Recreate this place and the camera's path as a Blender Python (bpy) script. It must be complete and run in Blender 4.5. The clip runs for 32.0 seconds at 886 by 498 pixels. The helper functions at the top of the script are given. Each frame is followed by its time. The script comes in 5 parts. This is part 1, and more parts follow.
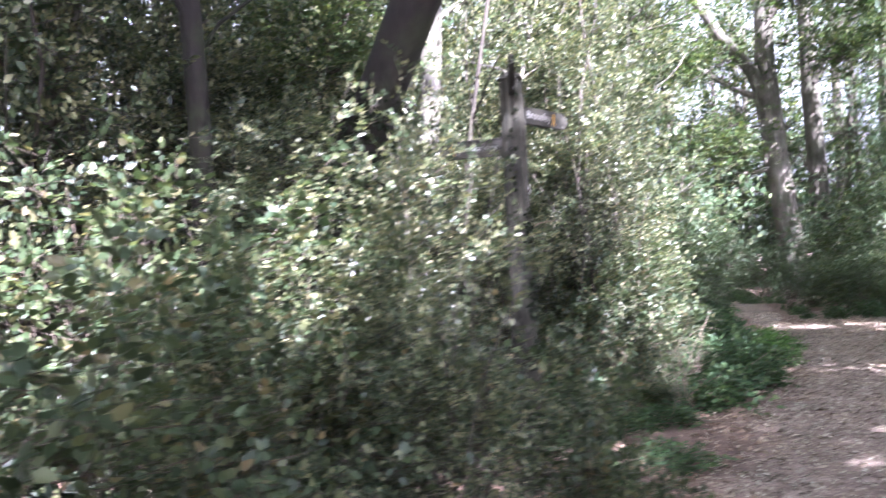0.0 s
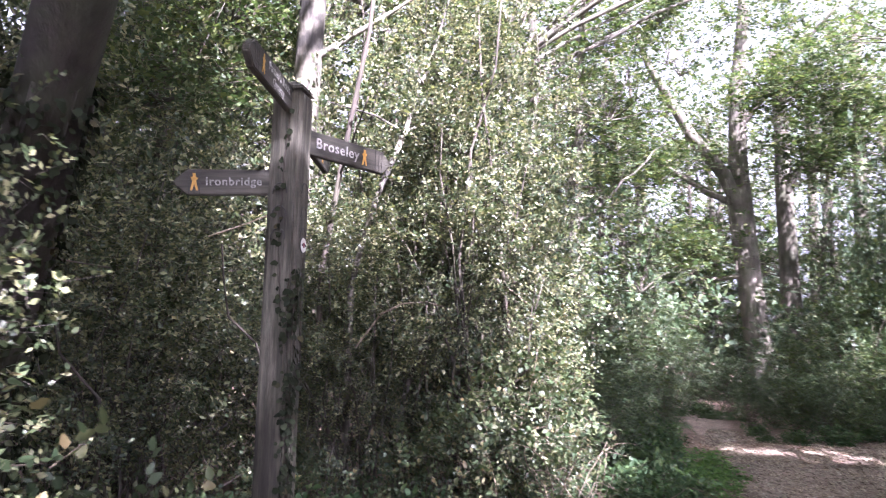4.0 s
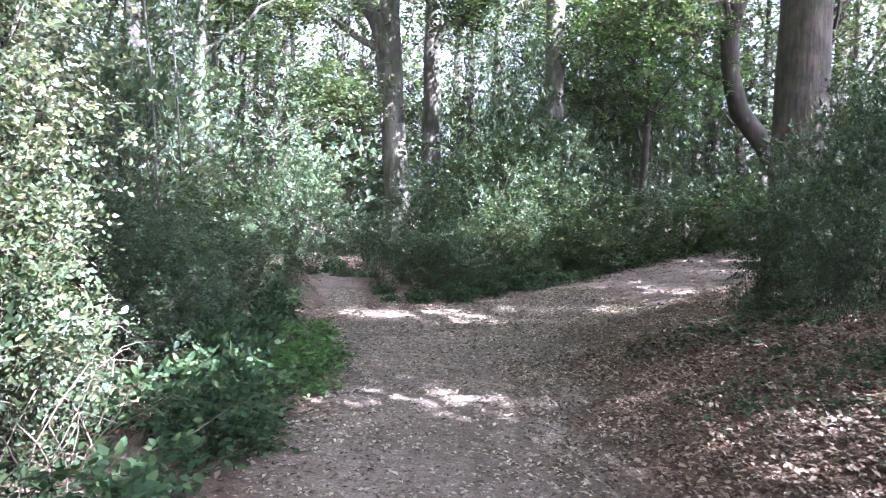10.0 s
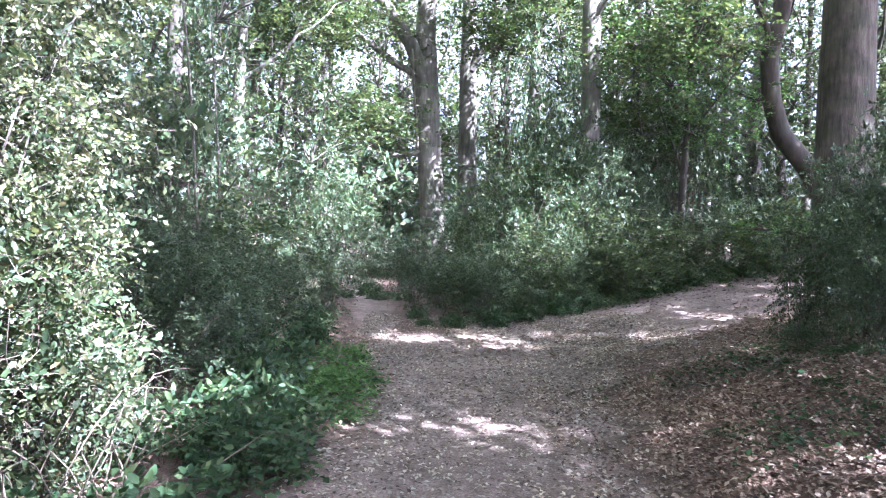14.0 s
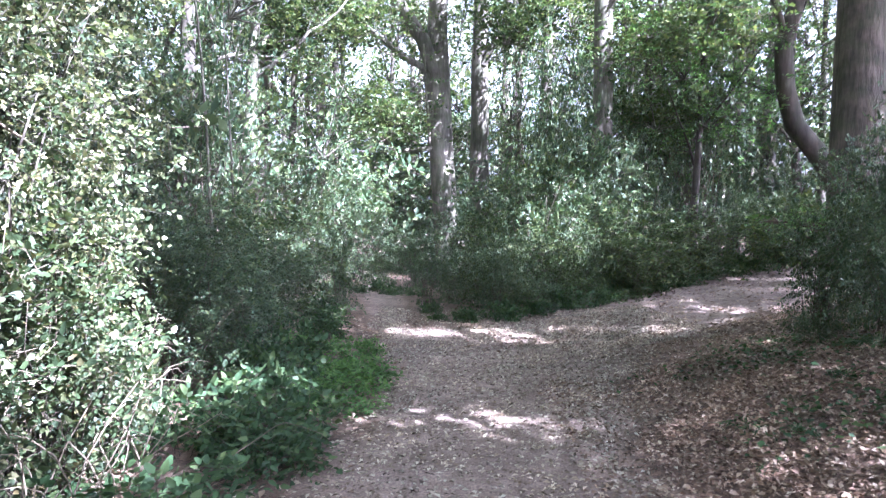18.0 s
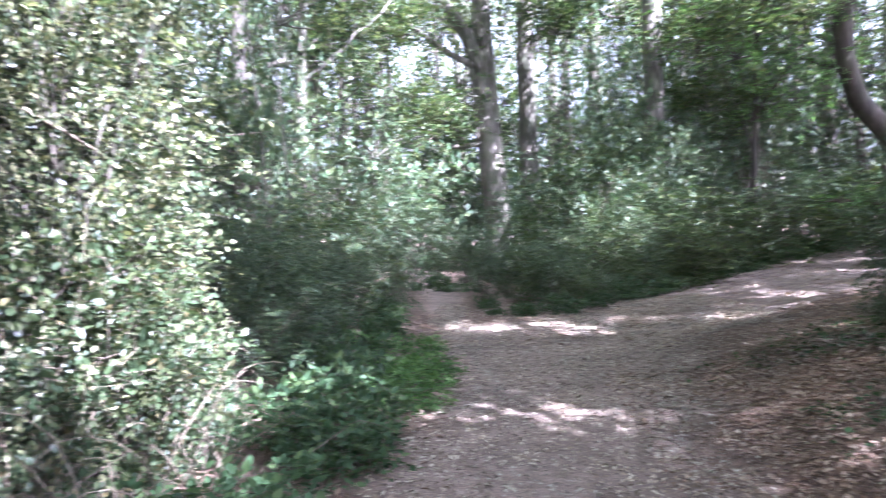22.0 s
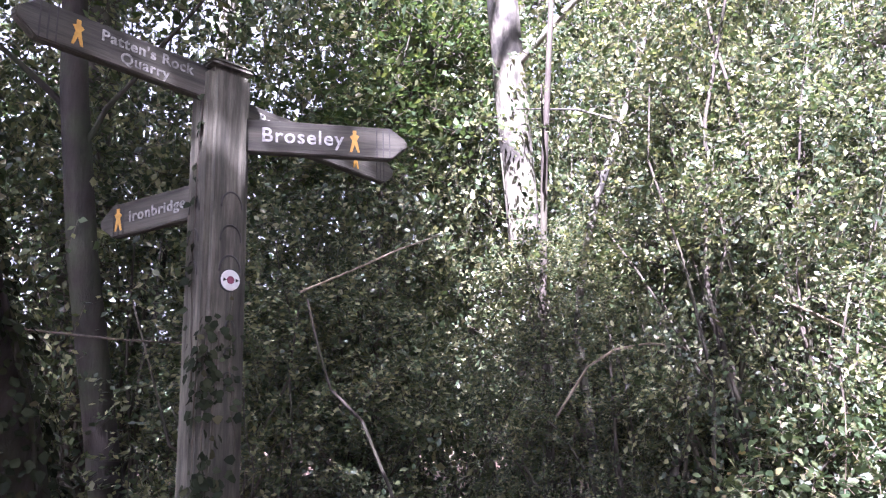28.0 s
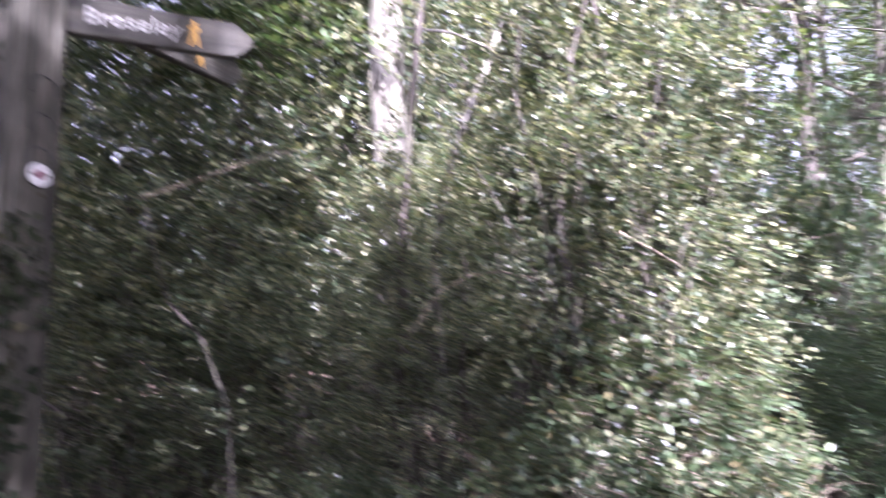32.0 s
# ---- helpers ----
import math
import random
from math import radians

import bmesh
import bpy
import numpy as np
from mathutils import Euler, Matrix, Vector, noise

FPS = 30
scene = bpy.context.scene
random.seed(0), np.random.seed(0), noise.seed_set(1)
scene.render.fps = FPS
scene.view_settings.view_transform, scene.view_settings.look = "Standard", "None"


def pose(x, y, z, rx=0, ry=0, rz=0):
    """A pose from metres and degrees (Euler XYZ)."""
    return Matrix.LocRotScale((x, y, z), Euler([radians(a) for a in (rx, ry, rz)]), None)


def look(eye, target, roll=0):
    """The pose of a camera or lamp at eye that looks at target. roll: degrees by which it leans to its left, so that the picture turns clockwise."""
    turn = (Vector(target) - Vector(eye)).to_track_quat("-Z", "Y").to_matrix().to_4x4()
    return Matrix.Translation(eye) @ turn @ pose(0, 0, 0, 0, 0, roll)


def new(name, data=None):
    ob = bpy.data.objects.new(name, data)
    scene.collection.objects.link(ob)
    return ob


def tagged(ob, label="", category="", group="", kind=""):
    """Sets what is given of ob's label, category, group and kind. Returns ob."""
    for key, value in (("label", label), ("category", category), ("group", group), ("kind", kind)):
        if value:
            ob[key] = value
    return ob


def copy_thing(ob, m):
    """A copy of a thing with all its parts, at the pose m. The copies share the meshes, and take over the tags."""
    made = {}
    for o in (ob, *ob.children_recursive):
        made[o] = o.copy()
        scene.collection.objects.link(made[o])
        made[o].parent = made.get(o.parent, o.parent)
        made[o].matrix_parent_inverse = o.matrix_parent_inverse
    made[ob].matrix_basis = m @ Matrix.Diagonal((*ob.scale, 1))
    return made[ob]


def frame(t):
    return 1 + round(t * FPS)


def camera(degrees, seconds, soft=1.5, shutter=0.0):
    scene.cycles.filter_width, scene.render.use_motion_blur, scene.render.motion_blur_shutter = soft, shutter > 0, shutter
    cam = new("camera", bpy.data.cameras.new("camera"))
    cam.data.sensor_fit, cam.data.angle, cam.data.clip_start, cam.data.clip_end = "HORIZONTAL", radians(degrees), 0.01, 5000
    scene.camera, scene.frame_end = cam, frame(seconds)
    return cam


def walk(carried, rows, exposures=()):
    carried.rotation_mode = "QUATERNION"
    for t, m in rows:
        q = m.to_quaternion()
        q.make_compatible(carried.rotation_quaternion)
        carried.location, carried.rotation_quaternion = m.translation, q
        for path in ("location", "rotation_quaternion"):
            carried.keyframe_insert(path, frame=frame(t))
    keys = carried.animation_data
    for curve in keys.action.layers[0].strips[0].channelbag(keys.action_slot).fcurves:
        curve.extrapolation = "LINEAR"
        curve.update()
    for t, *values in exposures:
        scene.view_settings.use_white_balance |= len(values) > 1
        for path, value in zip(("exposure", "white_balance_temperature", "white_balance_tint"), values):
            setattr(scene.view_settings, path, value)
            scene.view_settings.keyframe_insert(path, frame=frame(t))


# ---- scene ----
cam = camera(62.2, 32.0, 1.15, 0.65)
PATH = [
    (0, (-0.776, -4.053, 1.495), (-1.607, -2.234, 1.536), -3.11),
    (0.5, (-0.514, -4.092, 1.542), (-1.215, -2.220, 1.600), -0.26),
    (1, (-0.406, -3.942, 1.516), (-0.945, -2.017, 1.567), 2.83),
    (1.5, (-0.501, -3.626, 1.512), (-0.930, -1.679, 1.665), 0.28),
    (2, (-0.451, -3.387, 1.502), (-0.927, -1.451, 1.660), -0.74),
    (2.5, (-0.409, -3.214, 1.512), (-0.942, -1.296, 1.701), -0.88),
    (4.7, (-0.223, -1.977, 1.471), (-1.163, -0.238, 1.776), 0.20),
    (5, (-0.163, -1.879, 1.490), (-1.173, -0.179, 1.794), -1.26),
    (5.3, (-0.164, -1.763, 1.495), (-1.232, -0.115, 1.875), -2.52),
    (5.5, (-0.139, -1.598, 1.493), (-1.256, 0.027, 1.826), -3.24),
    (5.8, (-0.144, -1.406, 1.496), (-1.310, 0.199, 1.751), -2.50),
    (6, (-0.108, -1.306, 1.492), (-1.299, 0.284, 1.718), -2.04),
    (6.5, (-0.162, -1.111, 1.457), (-1.261, 0.550, 1.644), 3.62),
    (7, (-0.330, -0.832, 1.510), (-1.289, 0.921, 1.590), -2.82),
    (7.5, (-0.393, -0.650, 1.464), (-1.045, 1.241, 1.463), -0.09),
    (8, (-0.340, -0.561, 1.475), (-0.780, 1.388, 1.387), 0.51),
    (8.5, (-0.302, -0.427, 1.487), (-0.562, 1.553, 1.379), -1.02),
    (9, (-0.177, -0.304, 1.485), (-0.291, 1.689, 1.352), -0.02),
    (9.5, (-0.028, -0.115, 1.488), (-0.062, 1.879, 1.335), 1.84),
    (10, (-0.034, -0.006, 1.485), (0.060, 1.990, 1.393), 1.67),
    (10.5, (-0.068, 0.028, 1.508), (0.040, 2.022, 1.395), 1.25),
    (11, (-0.006, 0.057, 1.507), (-0.042, 2.053, 1.387), 2.23),
    (11.5, (0.005, 0.062, 1.513), (-0.036, 2.059, 1.424), 2.48),
    (12, (0.013, 0.063, 1.510), (-0.054, 2.060, 1.427), 1.21),
    (12.5, (0.010, 0.047, 1.509), (-0.042, 2.044, 1.425), 1.33),
    (13, (0.003, 0.051, 1.519), (-0.028, 2.050, 1.448), 1.06),
    (13.5, (-0.003, 0.056, 1.521), (-0.012, 2.055, 1.484), 1.36),
    (14, (-0.004, 0.027, 1.519), (-0.011, 2.027, 1.484), 1.70),
    (14.5, (-0.016, 0.029, 1.521), (-0.014, 2.029, 1.490), 1.75),
    (15, (-0.019, 0.035, 1.521), (-0.025, 2.035, 1.500), 1.87),
    (15.5, (-0.019, 0.050, 1.525), (-0.031, 2.050, 1.559), 1.74),
    (17.5, (0.012, 0.043, 1.511), (-0.020, 2.042, 1.544), 2.09),
    (18, (0.009, 0.003, 1.504), (-0.033, 2.002, 1.456), 1.36),
    (18.5, (0.018, 0.019, 1.509), (-0.047, 2.017, 1.441), 1.39),
    (19, (0.003, 0.008, 1.504), (-0.049, 2.006, 1.431), 1.36),
    (19.5, (-0.028, 0.013, 1.502), (-0.048, 2.012, 1.448), 0.76),
    (20, (-0.042, -0.005, 1.492), (-0.030, 1.995, 1.454), 1.18),
    (20.5, (-0.044, 0.008, 1.491), (-0.064, 2.007, 1.426), 1.45),
    (21, (-0.044, 0.012, 1.492), (-0.070, 2.011, 1.423), 1.51),
    (21.5, (-0.062, 0.013, 1.496), (-0.080, 2.013, 1.452), 1.36),
    (22, (-0.076, 0.036, 1.484), (-0.255, 2.027, 1.427), -1.16),
    (22.5, (-0.092, 0.032, 1.483), (-0.566, 1.974, 1.442), -0.26),
    (23, (-0.148, -0.019, 1.494), (-0.973, 1.803, 1.463), -1.21),
    (23.5, (-0.107, -0.007, 1.469), (-1.164, 1.691, 1.433), 1.12),
    (24, (-0.045, -0.120, 1.500), (-1.376, 1.372, 1.460), 0.00),
    (24.5, (-0.026, -0.165, 1.503), (-1.537, 1.144, 1.560), -0.27),
    (24.6, (-0.023, -0.160, 1.504), (-1.561, 1.116, 1.582), -0.29),
    (25, (-0.002, -0.216, 1.490), (-1.593, 0.966, 1.758), -0.96),
    (25.5, (0.000, -0.274, 1.510), (-1.603, 0.848, 1.925), 0.11),
    (27.5, (-0.009, -0.300, 1.506), (-1.642, 0.764, 1.955), -1.46),
    (28, (-0.009, -0.302, 1.498), (-1.643, 0.758, 1.953), -2.10),
    (28.5, (-0.012, -0.297, 1.505), (-1.653, 0.753, 1.955), -2.08),
    (29, (-0.012, -0.298, 1.507), (-1.660, 0.741, 1.959), -2.77),
    (29.5, (-0.010, -0.294, 1.505), (-1.659, 0.749, 1.944), -2.89),
    (30, (-0.015, -0.295, 1.508), (-1.673, 0.730, 1.952), -2.89),
    (30.5, (-0.013, -0.299, 1.510), (-1.679, 0.712, 1.960), -3.07),
    (31, (-0.012, -0.297, 1.510), (-1.672, 0.729, 1.949), -3.49),
    (31.5, (-0.017, -0.285, 1.499), (-1.645, 0.805, 1.899), -2.63),
    (32, (-0.015, -0.178, 1.474), (-1.473, 1.167, 1.730), -0.34),
]
EXPOSURES = [(t, s + 3.55, k, tint) for t, s, k, tint in [(0, 0.3, 5300, 32), (2.5, -0.05, 5330, 30), (4.7, 0.15, 5550, 41), (6.5, 0.05, 5500, 40), (8, 0.12, 5220, 36), (9.5, 0.5, 5060, 27), (12.5, 0.55, 4970, 29), (21.5, 0.55, 4970, 29), (23, 0.45, 5160, 36), (24.5, 0.87, 5200, 42), (25.5, 0.58, 5330, 39), (28, 0.23, 5340, 39), (31.5, 0.25, 5340, 39), (32, 0.08, 5340, 40)]]
walk(cam, [(t, look(eye, target, roll)) for t, eye, target, roll in PATH], EXPOSURES)

# ---- light ----
HAZE_LOW, HAZE_HIGH = 2.15, 0.42
SUN_AZ, SUN_EL = 128.0, 47.0   # degrees: azimuth clockwise from +y, elevation
world = bpy.data.worlds.new("sky")
scene.world = world
world.use_nodes = True
wn = world.node_tree
sky = wn.nodes.new("ShaderNodeTexSky")
sky.sky_type, sky.sun_disc = "NISHITA", False
sky.sun_elevation, sky.sun_rotation = radians(SUN_EL), radians(SUN_AZ)
sky.air_density, sky.dust_density, sky.ozone_density = 1.0, 10.0, 0.0
wn.nodes["Background"].inputs["Strength"].default_value = 0.053
haze = wn.nodes.new("ShaderNodeHueSaturation")   # thin bright haze
haze.inputs["Saturation"].default_value = 0.12
wn.links.new(sky.outputs[0], haze.inputs["Color"])
# the haze is whitest all round the horizon and thins towards the zenith
where, axes, rise, veil = wn.nodes.new("ShaderNodeTexCoord"), wn.nodes.new("ShaderNodeSeparateXYZ"), wn.nodes.new("ShaderNodeMapRange"), wn.nodes.new("ShaderNodeVectorMath")
rise.interpolation_type = "SMOOTHSTEP"
rise.inputs["From Min"].default_value, rise.inputs["From Max"].default_value, rise.inputs["To Min"].default_value, rise.inputs["To Max"].default_value = 0.15, 0.85, HAZE_LOW, HAZE_HIGH
veil.operation = "SCALE"
wn.links.new(where.outputs["Generated"], axes.inputs[0])
wn.links.new(axes.outputs["Z"], rise.inputs["Value"])
wn.links.new(haze.outputs[0], veil.inputs[0])
wn.links.new(rise.outputs[0], veil.inputs["Scale"])
wn.links.new(veil.outputs[0], wn.nodes["Background"].inputs["Color"])
sun = new("sun", bpy.data.lights.new("sun", "SUN"))
sun.data.energy, sun.data.angle, sun.data.color = 5.0, radians(0.53), (1.0, 0.95, 0.86)
SUN_DIR = Vector((math.sin(radians(SUN_AZ)) * math.cos(radians(SUN_EL)), math.cos(radians(SUN_AZ)) * math.cos(radians(SUN_EL)), math.sin(radians(SUN_EL))))
sun.matrix_world = look(SUN_DIR * 60, (0, 0, 0))


# ---- materials ----
def shader(name):
    m = bpy.data.materials.new(name)
    m.use_nodes = True
    return m, m.node_tree.nodes, m.node_tree.links, m.node_tree.nodes["Principled BSDF"]


def ramp(nodes, stops):
    r = nodes.new("ShaderNodeValToRGB")
    while len(r.color_ramp.elements) < len(stops):
        r.color_ramp.elements.new(0.5)
    for e, (p, c) in zip(r.color_ramp.elements, stops):
        e.position, e.color = p, (*c, 1)
    return r


def noise_tex(nodes, links, scale, detail=4.0, stretch=None, rough=0.6):
    co = nodes.new("ShaderNodeTexCoord")
    n = nodes.new("ShaderNodeTexNoise")
    n.inputs["Scale"].default_value, n.inputs["Detail"].default_value, n.inputs["Roughness"].default_value = scale, detail, rough
    if stretch:
        mp = nodes.new("ShaderNodeMapping")
        mp.inputs["Scale"].default_value = stretch
        links.new(co.outputs["Object"], mp.inputs["Vector"])
        links.new(mp.outputs[0], n.inputs["Vector"])
    else:
        links.new(co.outputs["Object"], n.inputs["Vector"])
    return n


def mixed(nodes, links, fac, a, b, mode="MIX"):
    m = nodes.new("ShaderNodeMix")
    m.data_type, m.blend_type = "RGBA", mode
    for sock, v in ((m.inputs[0], fac), (m.inputs[6], a), (m.inputs[7], b)):
        if isinstance(v, (int, float)):
            sock.default_value = v
        elif isinstance(v, tuple):
            sock.default_value = (*v, 1)
        else:
            links.new(v, sock)
    return m.outputs[2]


def bumped(nodes, links, height, bsdf, strength, distance):
    b = nodes.new("ShaderNodeBump")
    b.inputs["Strength"].default_value, b.inputs["Distance"].default_value = strength, distance
    links.new(height, b.inputs["Height"])
    links.new(b.outputs[0], bsdf.inputs["Normal"])


def leaf_material(name, stops, rough=0.4, thin=0.3, light=1.6, gloss=0.55, wax=0.0):
    """Leaves: colour by leaf and by patch, waxy gloss, light passing through."""
    m, n, l, p = shader(name)
    geo = n.new("ShaderNodeNewGeometry")
    r = ramp(n, stops)
    l.new(geo.outputs["Random Per Island"], r.inputs[0])
    patch = noise_tex(n, l, 1.3, 2)
    tone = ramp(n, [(0.3, (0.6, 0.66, 0.62)), (0.7, (1.15, 1.12, 0.95))])
    l.new(patch.outputs[0], tone.inputs[0])
    col = mixed(n, l, 1.0, r.outputs[0], tone.outputs[0], "MULTIPLY")
    l.new(col, p.inputs["Base Color"])
    p.inputs["Roughness"].default_value = rough
    p.inputs["Specular IOR Level"].default_value = gloss
    p.inputs["Coat Weight"].default_value, p.inputs["Coat Roughness"].default_value = wax, 0.45
    tr = n.new("ShaderNodeBsdfTranslucent")
    bright = mixed(n, l, 1.0, col, (light * 1.15, light * 1.2, light * 0.75), "MULTIPLY")
    l.new(bright, tr.inputs["Color"])
    mx = n.new("ShaderNodeMixShader")
    mx.inputs[0].default_value = thin
    l.new(p.outputs[0], mx.inputs[1])
    l.new(tr.outputs[0], mx.inputs[2])
    l.new(mx.outputs[0], n["Material Output"].inputs[0])
    return m


def bark_material(name, dark, pale, moss=0.0, scale=1.0, relief=0.02, blotch=0.62):
    m, n, l, p = shader(name)
    fib = noise_tex(n, l, 9 * scale, 6, (1, 1, 0.16), 0.7)
    big = noise_tex(n, l, 1.4 * scale, 3)
    r = ramp(n, [(0.3, dark), (0.7, pale)])
    l.new(fib.outputs[0], r.inputs[0])
    blot = ramp(n, [(0.4, (blotch, blotch, 0.96 * blotch)), (0.6, (1.15, 1.13, 1.1))])
    l.new(big.outputs[0], blot.inputs[0])
    col = mixed(n, l, 1.0, r.outputs[0], blot.outputs[0], "MULTIPLY")
    if moss:
        mr = ramp(n, [(0.45, (0, 0, 0)), (0.62, (moss, moss, moss))])
        ms = noise_tex(n, l, 3.1, 5)
        l.new(ms.outputs[0], mr.inputs[0])
        col = mixed(n, l, mr.outputs[0], col, (0.07, 0.1, 0.035))
    l.new(col, p.inputs["Base Color"])
    p.inputs["Roughness"].default_value = 0.9
    bumped(n, l, fib.outputs[0], p, 0.9, relief)
    return m


HOLLY = leaf_material("holly_leaf", [(0, (0.024, 0.04, 0.022)), (0.45, (0.068, 0.092, 0.046)), (0.8, (0.178, 0.184, 0.108)), (1, (0.31, 0.29, 0.195))], 0.36, 0.26, 1.7, 0.4, 0.06)
BRAMBLE = leaf_material("bramble_leaf", [(0, (0.028, 0.046, 0.025)), (0.6, (0.07, 0.1, 0.05)), (0.9, (0.135, 0.15, 0.08)), (1, (0.21, 0.16, 0.09))], 0.42, 0.28, 1.6, 0.45)
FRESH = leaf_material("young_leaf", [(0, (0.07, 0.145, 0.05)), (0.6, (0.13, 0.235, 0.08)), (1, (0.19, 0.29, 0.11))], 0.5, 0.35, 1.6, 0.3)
BEECH = leaf_material("beech_leaf", [(0, (0.04, 0.07, 0.034)), (0.6, (0.082, 0.12, 0.05)), (1, (0.15, 0.165, 0.066))], 0.55, 0.3, 1.3, 0.35)
NETTLE = leaf_material("nettle_leaf", [(0, (0.038, 0.07, 0.038)), (0.6, (0.064, 0.116, 0.055)), (1, (0.12, 0.165, 0.075))], 0.55, 0.28, 1.5, 0.25)
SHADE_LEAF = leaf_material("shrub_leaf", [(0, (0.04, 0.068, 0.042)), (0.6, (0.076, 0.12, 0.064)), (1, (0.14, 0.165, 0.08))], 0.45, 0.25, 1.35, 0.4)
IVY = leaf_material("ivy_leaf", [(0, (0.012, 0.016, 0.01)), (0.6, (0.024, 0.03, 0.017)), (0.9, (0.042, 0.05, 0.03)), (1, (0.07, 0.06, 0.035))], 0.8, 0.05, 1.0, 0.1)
LITTER = leaf_material("dead_leaf", [(0, (0.14, 0.084, 0.064)), (0.4, (0.29, 0.185, 0.145)), (0.8, (0.44, 0.325, 0.27)), (1, (0.58, 0.48, 0.41))], 0.6, 0.1, 1.0)
CHIP = leaf_material("pale_litter", [(0, (0.09, 0.06, 0.045)), (0.35, (0.27, 0.205, 0.16)), (0.6, (0.5, 0.41, 0.345)), (1, (0.72, 0.65, 0.57))], 0.7, 0.05, 1.0)
BARK = bark_material("grey_bark", (0.06, 0.052, 0.043), (0.215, 0.19, 0.16), 0.35)
BARK_OAK = bark_material("furrowed_bark", (0.042, 0.034, 0.026), (0.165, 0.136, 0.108), 0.25, 1.6, 0.05)
BARK_DARK = bark_material("dark_bark", (0.035, 0.028, 0.024), (0.11, 0.09, 0.075), 0.2)
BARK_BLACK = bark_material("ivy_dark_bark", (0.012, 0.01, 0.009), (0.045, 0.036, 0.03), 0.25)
# strong blotches put leaf-shadow dapple into the birch's colour, besides its own patches
BARK_BIRCH = bark_material("pale_bark", (0.055, 0.047, 0.038), (0.32, 0.29, 0.25), 0.25, 2.2, 0.012, 0.2)
TWIG = bark_material("twig_bark", (0.045, 0.034, 0.026), (0.15, 0.118, 0.09), 0.0, 3.0, 0.004)

STRAW = bark_material("dry_stem", (0.12, 0.092, 0.066), (0.33, 0.275, 0.21), 0.0, 3.0, 0.002)


def ground_material():
    m, n, l, p = shader("woodland_floor")
    att = n.new("ShaderNodeAttribute")
    att.attribute_name = "path"
    grain = noise_tex(n, l, 60, 6)
    mid = noise_tex(n, l, 7, 5)
    big = noise_tex(n, l, 0.9, 3)
    dirt = ramp(n, [(0.25, (0.17, 0.127, 0.101)), (0.55, (0.295, 0.228, 0.186)), (0.75, (0.41, 0.325, 0.27))])
    l.new(mid.outputs[0], dirt.inputs[0])
    speck = ramp(n, [(0.36, (0.6, 0.58, 0.57)), (0.5, (1, 1, 1)), (0.68, (1.5, 1.45, 1.4))])
    l.new(grain.outputs[0], speck.inputs[0])
    path = mixed(n, l, 1.0, dirt.outputs[0], speck.outputs[0], "MULTIPLY")
    soil = ramp(n, [(0.3, (0.1, 0.067, 0.05)), (0.6, (0.2, 0.136, 0.1)), (0.8, (0.29, 0.205, 0.155))])
    l.new(mid.outputs[0], soil.inputs[0])
    soil2 = mixed(n, l, 1.0, soil.outputs[0], speck.outputs[0], "MULTIPLY")
    tone = ramp(n, [(0.35, (0.75, 0.75, 0.75)), (0.65, (1.15, 1.15, 1.15))])
    l.new(big.outputs[0], tone.inputs[0])
    both = mixed(n, l, att.outputs["Fac"], soil2, path)
    l.new(mixed(n, l, 1.0, both, tone.outputs[0], "MULTIPLY"), p.inputs["Base Color"])
    p.inputs["Roughness"].default_value = 0.92
    add = n.new("ShaderNodeMath")
    l.new(grain.outputs[0], add.inputs[0])
    l.new(mid.outputs[0], add.inputs[1])
    bumped(n, l, add.outputs[0], p, 0.7, 0.02)
    return m


GROUND = ground_material()


def post_material():
    m, n, l, p = shader("weathered_oak")
    fib = noise_tex(n, l, 30, 8, (1, 1, 0.08), 0.75)
    big = noise_tex(n, l, 3.5, 4, (1, 1, 0.4))
    r = ramp(n, [(0.3, (0.018, 0.017, 0.013)), (0.48, (0.075, 0.071, 0.056)), (0.68, (0.2, 0.19, 0.155))])
    l.new(fib.outputs[0], r.inputs[0])
    b = ramp(n, [(0.4, (0.34, 0.32, 0.28)), (0.58, (1.1, 1.08, 1.03))])
    l.new(big.outputs[0], b.inputs[0])
    l.new(mixed(n, l, 1.0, r.outputs[0], b.outputs[0], "MULTIPLY"), p.inputs["Base Color"])
    p.inputs["Roughness"].default_value = 0.85
    bumped(n, l, fib.outputs[0], p, 0.8, 0.006)
    return m


def board_material():
    m, n, l, p = shader("weathered_board")
    fib = noise_tex(n, l, 30, 6, (0.06, 1, 1), 0.7)
    r = ramp(n, [(0.32, (0.014, 0.013, 0.01)), (0.66, (0.1, 0.092, 0.072))])
    l.new(fib.outputs[0], r.inputs[0])
    l.new(r.outputs[0], p.inputs["Base Color"])
    p.inputs["Roughness"].default_value = 0.85
    bumped(n, l, fib.outputs[0], p, 0.8, 0.004)
    return m


def paint(name, colour, rough=0.6, wear=0.25):
    m, n, l, p = shader(name)
    t = noise_tex(n, l, 60, 5)
    r = ramp(n, [(0.35, tuple(c * (1 - wear) for c in colour)), (0.6, colour)])
    l.new(t.outputs[0], r.inputs[0])
    l.new(r.outputs[0], p.inputs["Base Color"])
    p.inputs["Roughness"].default_value = rough
    return m


